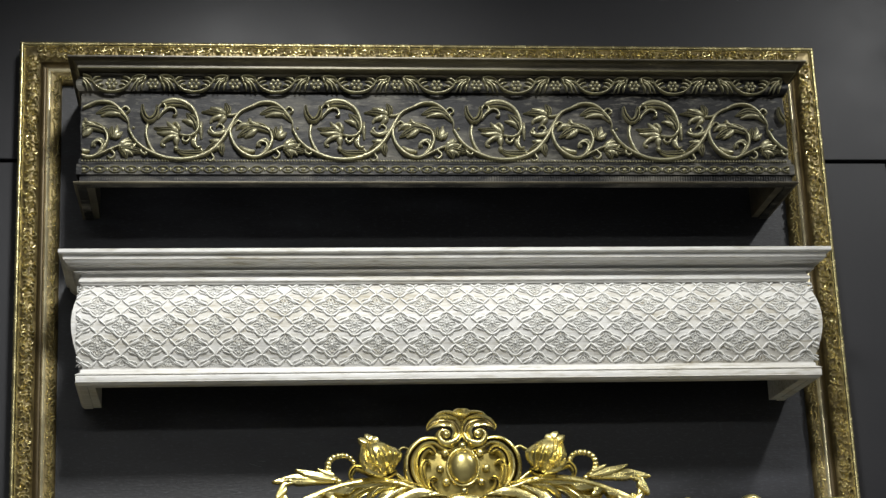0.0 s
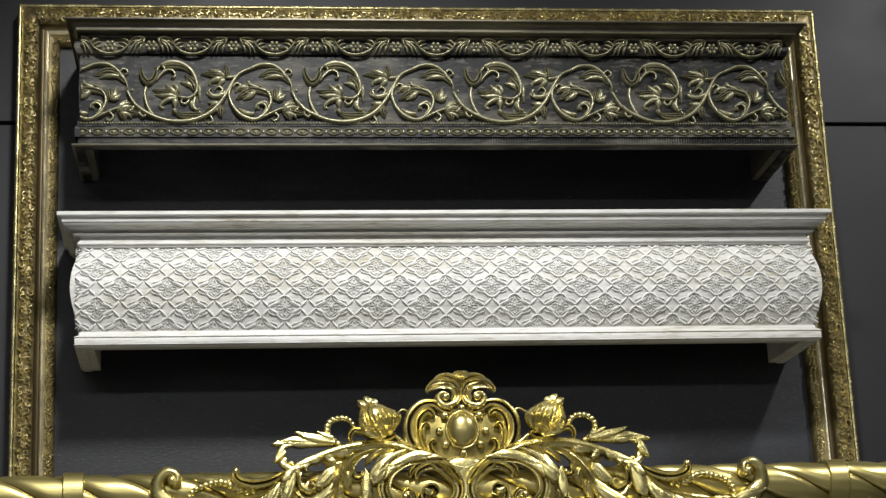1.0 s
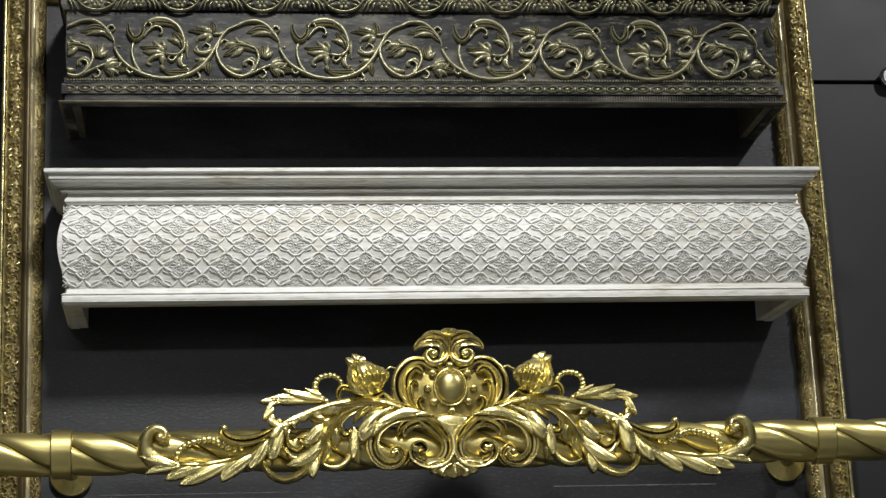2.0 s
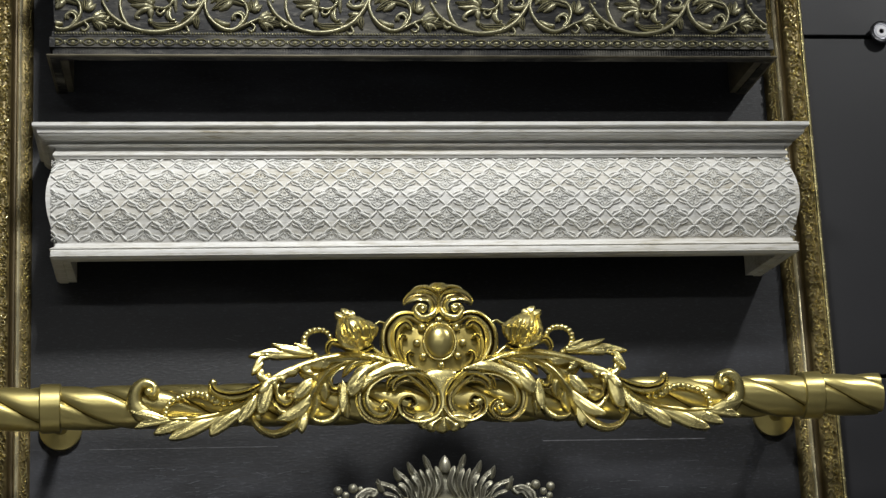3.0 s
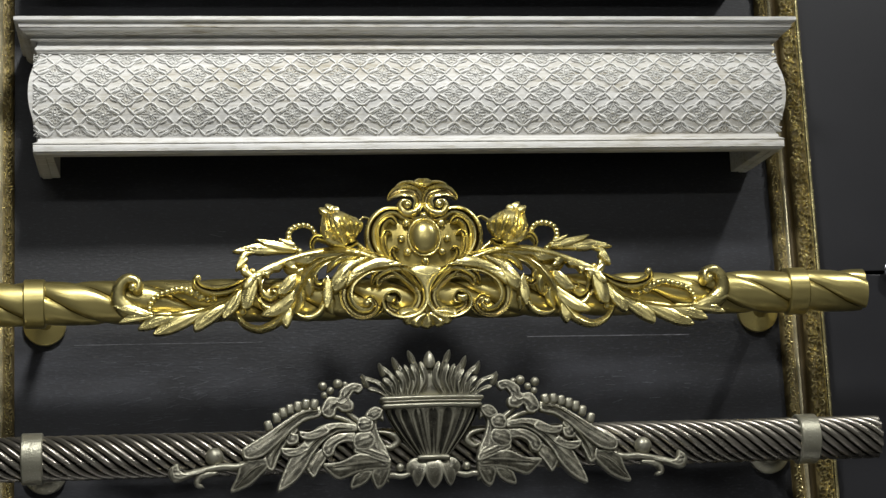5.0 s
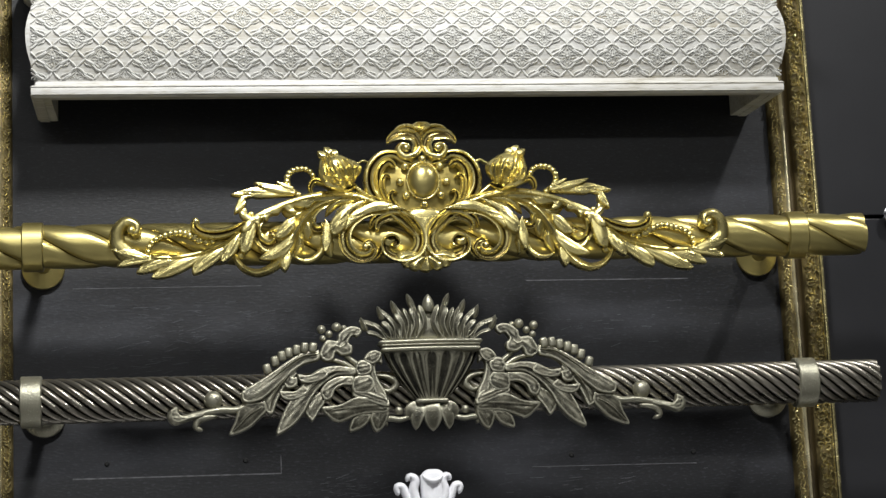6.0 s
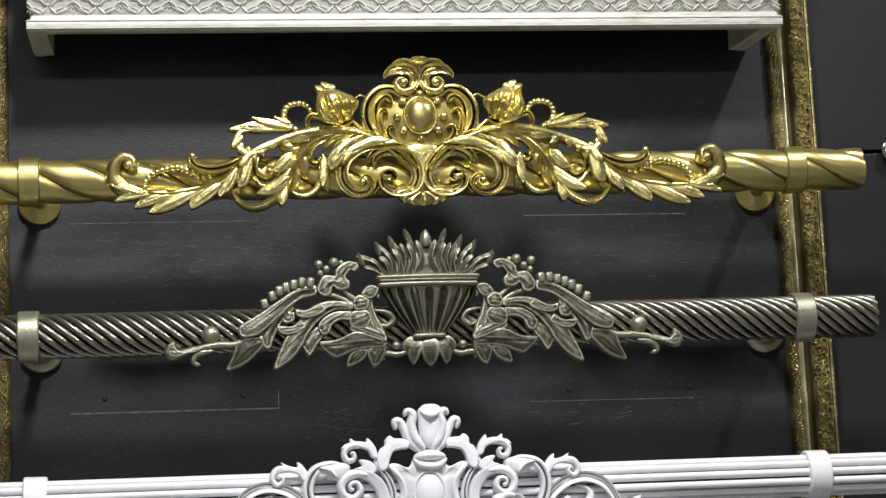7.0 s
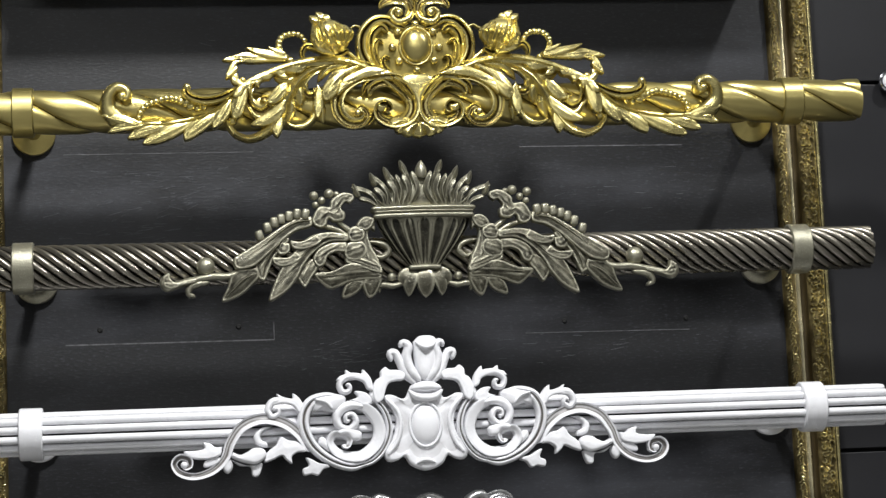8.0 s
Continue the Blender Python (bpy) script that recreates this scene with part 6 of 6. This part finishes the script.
def foliage(seed):
    """A patch of crowded little scrolls and leaves, 22 mm wide and one unit long."""
    rnd, bits = random.Random(seed), []
    for k in range(9):
        cx, cz = (-5.0 if k % 2 else 5.0) + rnd.uniform(-1.5, 1.5), 2.8 + 5.3 * k + rnd.uniform(-1, 1)
        turn = 0.8 if k % 2 else -0.8
        bits.append(ribbon(spiral(cx, cz, rnd.uniform(4.2, 5.2), 1.0, rnd.uniform(0, 360), turn * rnd.uniform(0.9, 1.3)), [0.7, 1.3, 1.4, 1.2, 0.9], [2.5, 4.5, 5, 4.5, 4.5], "round", 0, 6, 2.0, 2.4))
        for _ in range(3):
            a = rnd.uniform(0, 2 * math.pi)
            px, pz = rnd.uniform(-7.5, 7.5), cz + rnd.uniform(-3.4, 3.4)
            bits.append(petal((px, pz), (max(-10.5, min(10.5, px + 7 * math.cos(a))), pz + 7 * math.sin(a)), 1.9, rnd.uniform(3.5, 5.5), rnd.uniform(-0.3, 0.3), 0, "blade", back=2))
        bits.append(knob((rnd.uniform(-9, 9), cz + 3), 1.2, 3.4))
    return join(*bits)


WIDE, FLAT = 1.0, 1.0
patches = [foliage(k) for k in (5, 11, 23)]
for (a, b, inward), r in zip(RAILS, rail_parts):
    a, b, inward = Vector(a), Vector(b), Vector(inward)
    way = (b - a).normalized()
    length = (b - a).length
    count = int((length - 0.05) / UNIT)
    pad = (length - count * UNIT) / 2
    across = Vector(inward)
    turn = Matrix((( -across.x, 0, way.x), (0, 1, 0), (-across.z, 0, way.z))).to_4x4()
    for k in range(count):
        at = a + way * (pad + k * UNIT) + inward * 0.0205
        which = (k * 7 + int(length * 10)) % 3
        if isinstance(patches[which], tuple):
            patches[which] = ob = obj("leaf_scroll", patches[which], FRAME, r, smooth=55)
        else:
            ob = new("leaf_scroll", patches[which].data)
            ob.parent = r
        ob.matrix_basis = Matrix.Translation((at.x, -0.0248, at.z)) @ turn
    rnd = random.Random(3)
    border, lip = [], []
    n = int((length - 0.11) / 0.0021)
    for k in range(n):
        c = a + way * (0.055 + 0.0021 * k) + inward * (0.0538 + rnd.uniform(0.0006, 0.0046) * (-1) ** k)
        m = Matrix.Translation((c.x, -0.0132, c.z)) @ turn @ Matrix.Rotation(radians((38 if k % 2 else -38) + rnd.uniform(-40, 40)), 4, "Y")
        border.append(moved(ball(0, 0, 0, 0.0014, 0.0030, 0.0030 + rnd.uniform(-0.001, 0.001), 7, 5), m))
    n = int((length - 0.012) / 0.0066)
    for k in range(n):
        c = a + way * (0.006 + 0.0066 * k) + inward * 0.0034
        long = 0.0036 if k % 3 else 0.0018
        lip.append(moved(ball(0, 0, 0, 0.0009, 0.0008, long * 0.55, 7, 5), Matrix.Translation((c.x, -0.0258, c.z)) @ turn))
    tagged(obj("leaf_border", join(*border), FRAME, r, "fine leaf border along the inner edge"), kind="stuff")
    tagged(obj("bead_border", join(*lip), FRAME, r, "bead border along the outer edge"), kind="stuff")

# ---- small things on board and wall ----
for x, z in ((-0.4155, 1.6858), (-0.2278, 1.6849), (0.2262, 1.6795), (0.4008, 1.6785)):
    s = tagged(obj("screw", moved(lathe([(0.0005, -0.0022), (0.0026, -0.0021), (0.0036, -0.001), (0.0038, 0.0005)], 14, "y"), Matrix.Translation((x, 0, z))), GAP), "small black screw driven into the black board", "screw", "screws in the board")


def line(x0, z0, x1, z1, w):
    """A thin chalky scratch in the board's paint."""
    d = Vector((x1 - x0, 0, z1 - z0))
    n = Vector((-d.z, 0, d.x)).normalized() * w
    p, q = Vector((x0, -0.0004, z0)), Vector((x1, -0.0004, z1))
    pts = [p + n, p - n, q - n, q + n]
    return [tuple(v) for v in pts] + [(v.x, 0.001, v.z) for v in pts], [(0, 1, 2, 3), (4, 5, 6, 7), (0, 1, 5, 4), (1, 2, 6, 5), (2, 3, 7, 6), (3, 0, 4, 7)]


for s in ((-0.462, 1.666, -0.1795, 1.6655, 0.0009), (-0.1795, 1.6655, -0.1795, 1.69, 0.0006), (0.17, 1.664, 0.405, 1.6625, 0.0005), (0.175, 1.9285, 0.41, 1.927, 0.0007), (-0.46, 1.9285, -0.2, 1.928, 0.0005)):
    obj("scratch", line(*s), SCUFF, board, "pale scratch", smooth=0)

# chalky rub marks: short fine scratches in loose patches
rnd = random.Random(8)
for cx, cz, sx, sz, count in ((-0.30, 1.875, 0.13, 0.035, 90), (-0.16, 1.855, 0.08, 0.03, 60), (-0.08, 1.64, 0.07, 0.02, 40), (-0.36, 1.83, 0.09, 0.03, 40), (0.28, 1.86, 0.12, 0.03, 26), (0.2, 1.65, 0.12, 0.02, 20), (-0.2, 2.06, 0.15, 0.03, 18)):
    marks = []
    for _ in range(count):
        x, z, a, half = rnd.gauss(cx, sx * 0.6), rnd.gauss(cz, sz * 0.6), radians(rnd.gauss(4, 9)), rnd.uniform(0.002, 0.011)
        x = max(-0.5, min(0.5, x))
        marks.append(line(x - half * math.cos(a), z - half * math.sin(a), x + half * math.cos(a), z + half * math.sin(a), rnd.uniform(0.00012, 0.00032)))
    tagged(obj("rub_marks", join(*marks), RUBBED, board, "faint chalky rub marks", smooth=0), kind="stuff")

for x, z in ((0.7350, 2.5515), (0.7250, 2.0150)):
    k = empty("wall_knob", x, 0.012, z, "chrome round knob set in the wall groove", "knob", "knobs on the wall")
    obj("stem", lathe([(0.006, 0.02), (0.006, -0.012)], 20, "y"), CHROME, k)
    obj("disc", lathe([(0.012, -0.008), (0.0165, -0.0095), (0.0175, -0.0125), (0.0165, -0.016), (0.0145, -0.0172), (0.0125, -0.0165), (0.0115, -0.0145)], 36, "y"), CHROME, k, "chrome rim")
    obj("centre", lathe([(0.0112, -0.0145), (0.0095, -0.0155), (0.0085, -0.0165), (0.004, -0.0165), (0.003, -0.0145), (0.0005, -0.0142)], 30, "y"), WHITE, k, "pale centre with a small hole")

# ---- ceiling lamps ----
for x, y in ((1.2, -1.02), (-0.14, -1.45)):
    k = empty("spotlight", x, y, 3.4, "black ceiling spotlight above the display", "spotlight", "spotlights on the ceiling")
    obj("mount", lathe([(0.04, -0.0005), (0.04, -0.02), (0.008, -0.022), (0.008, -0.03)], 20), GAP, k)
for x, y, sx, sy in ((-1.2, -4.6, 1.6, 0.5), (0.9, -5.0, 2.4, 0.5)):
    k = empty("light_panel", x, y, 3.4, "white ceiling light panel", "light panel", "light panels on the ceiling")
    obj("diffuser", box(-sx / 2, sx / 2, -sy / 2, sy / 2, -0.063, -0.0605), LAMP, k, "glowing white diffuser", smooth=0)
    obj("housing", box(-sx / 2 - 0.02, sx / 2 + 0.02, -sy / 2 - 0.02, sy / 2 + 0.02, -0.06, -0.0005, 0.004), PLASTER, k)
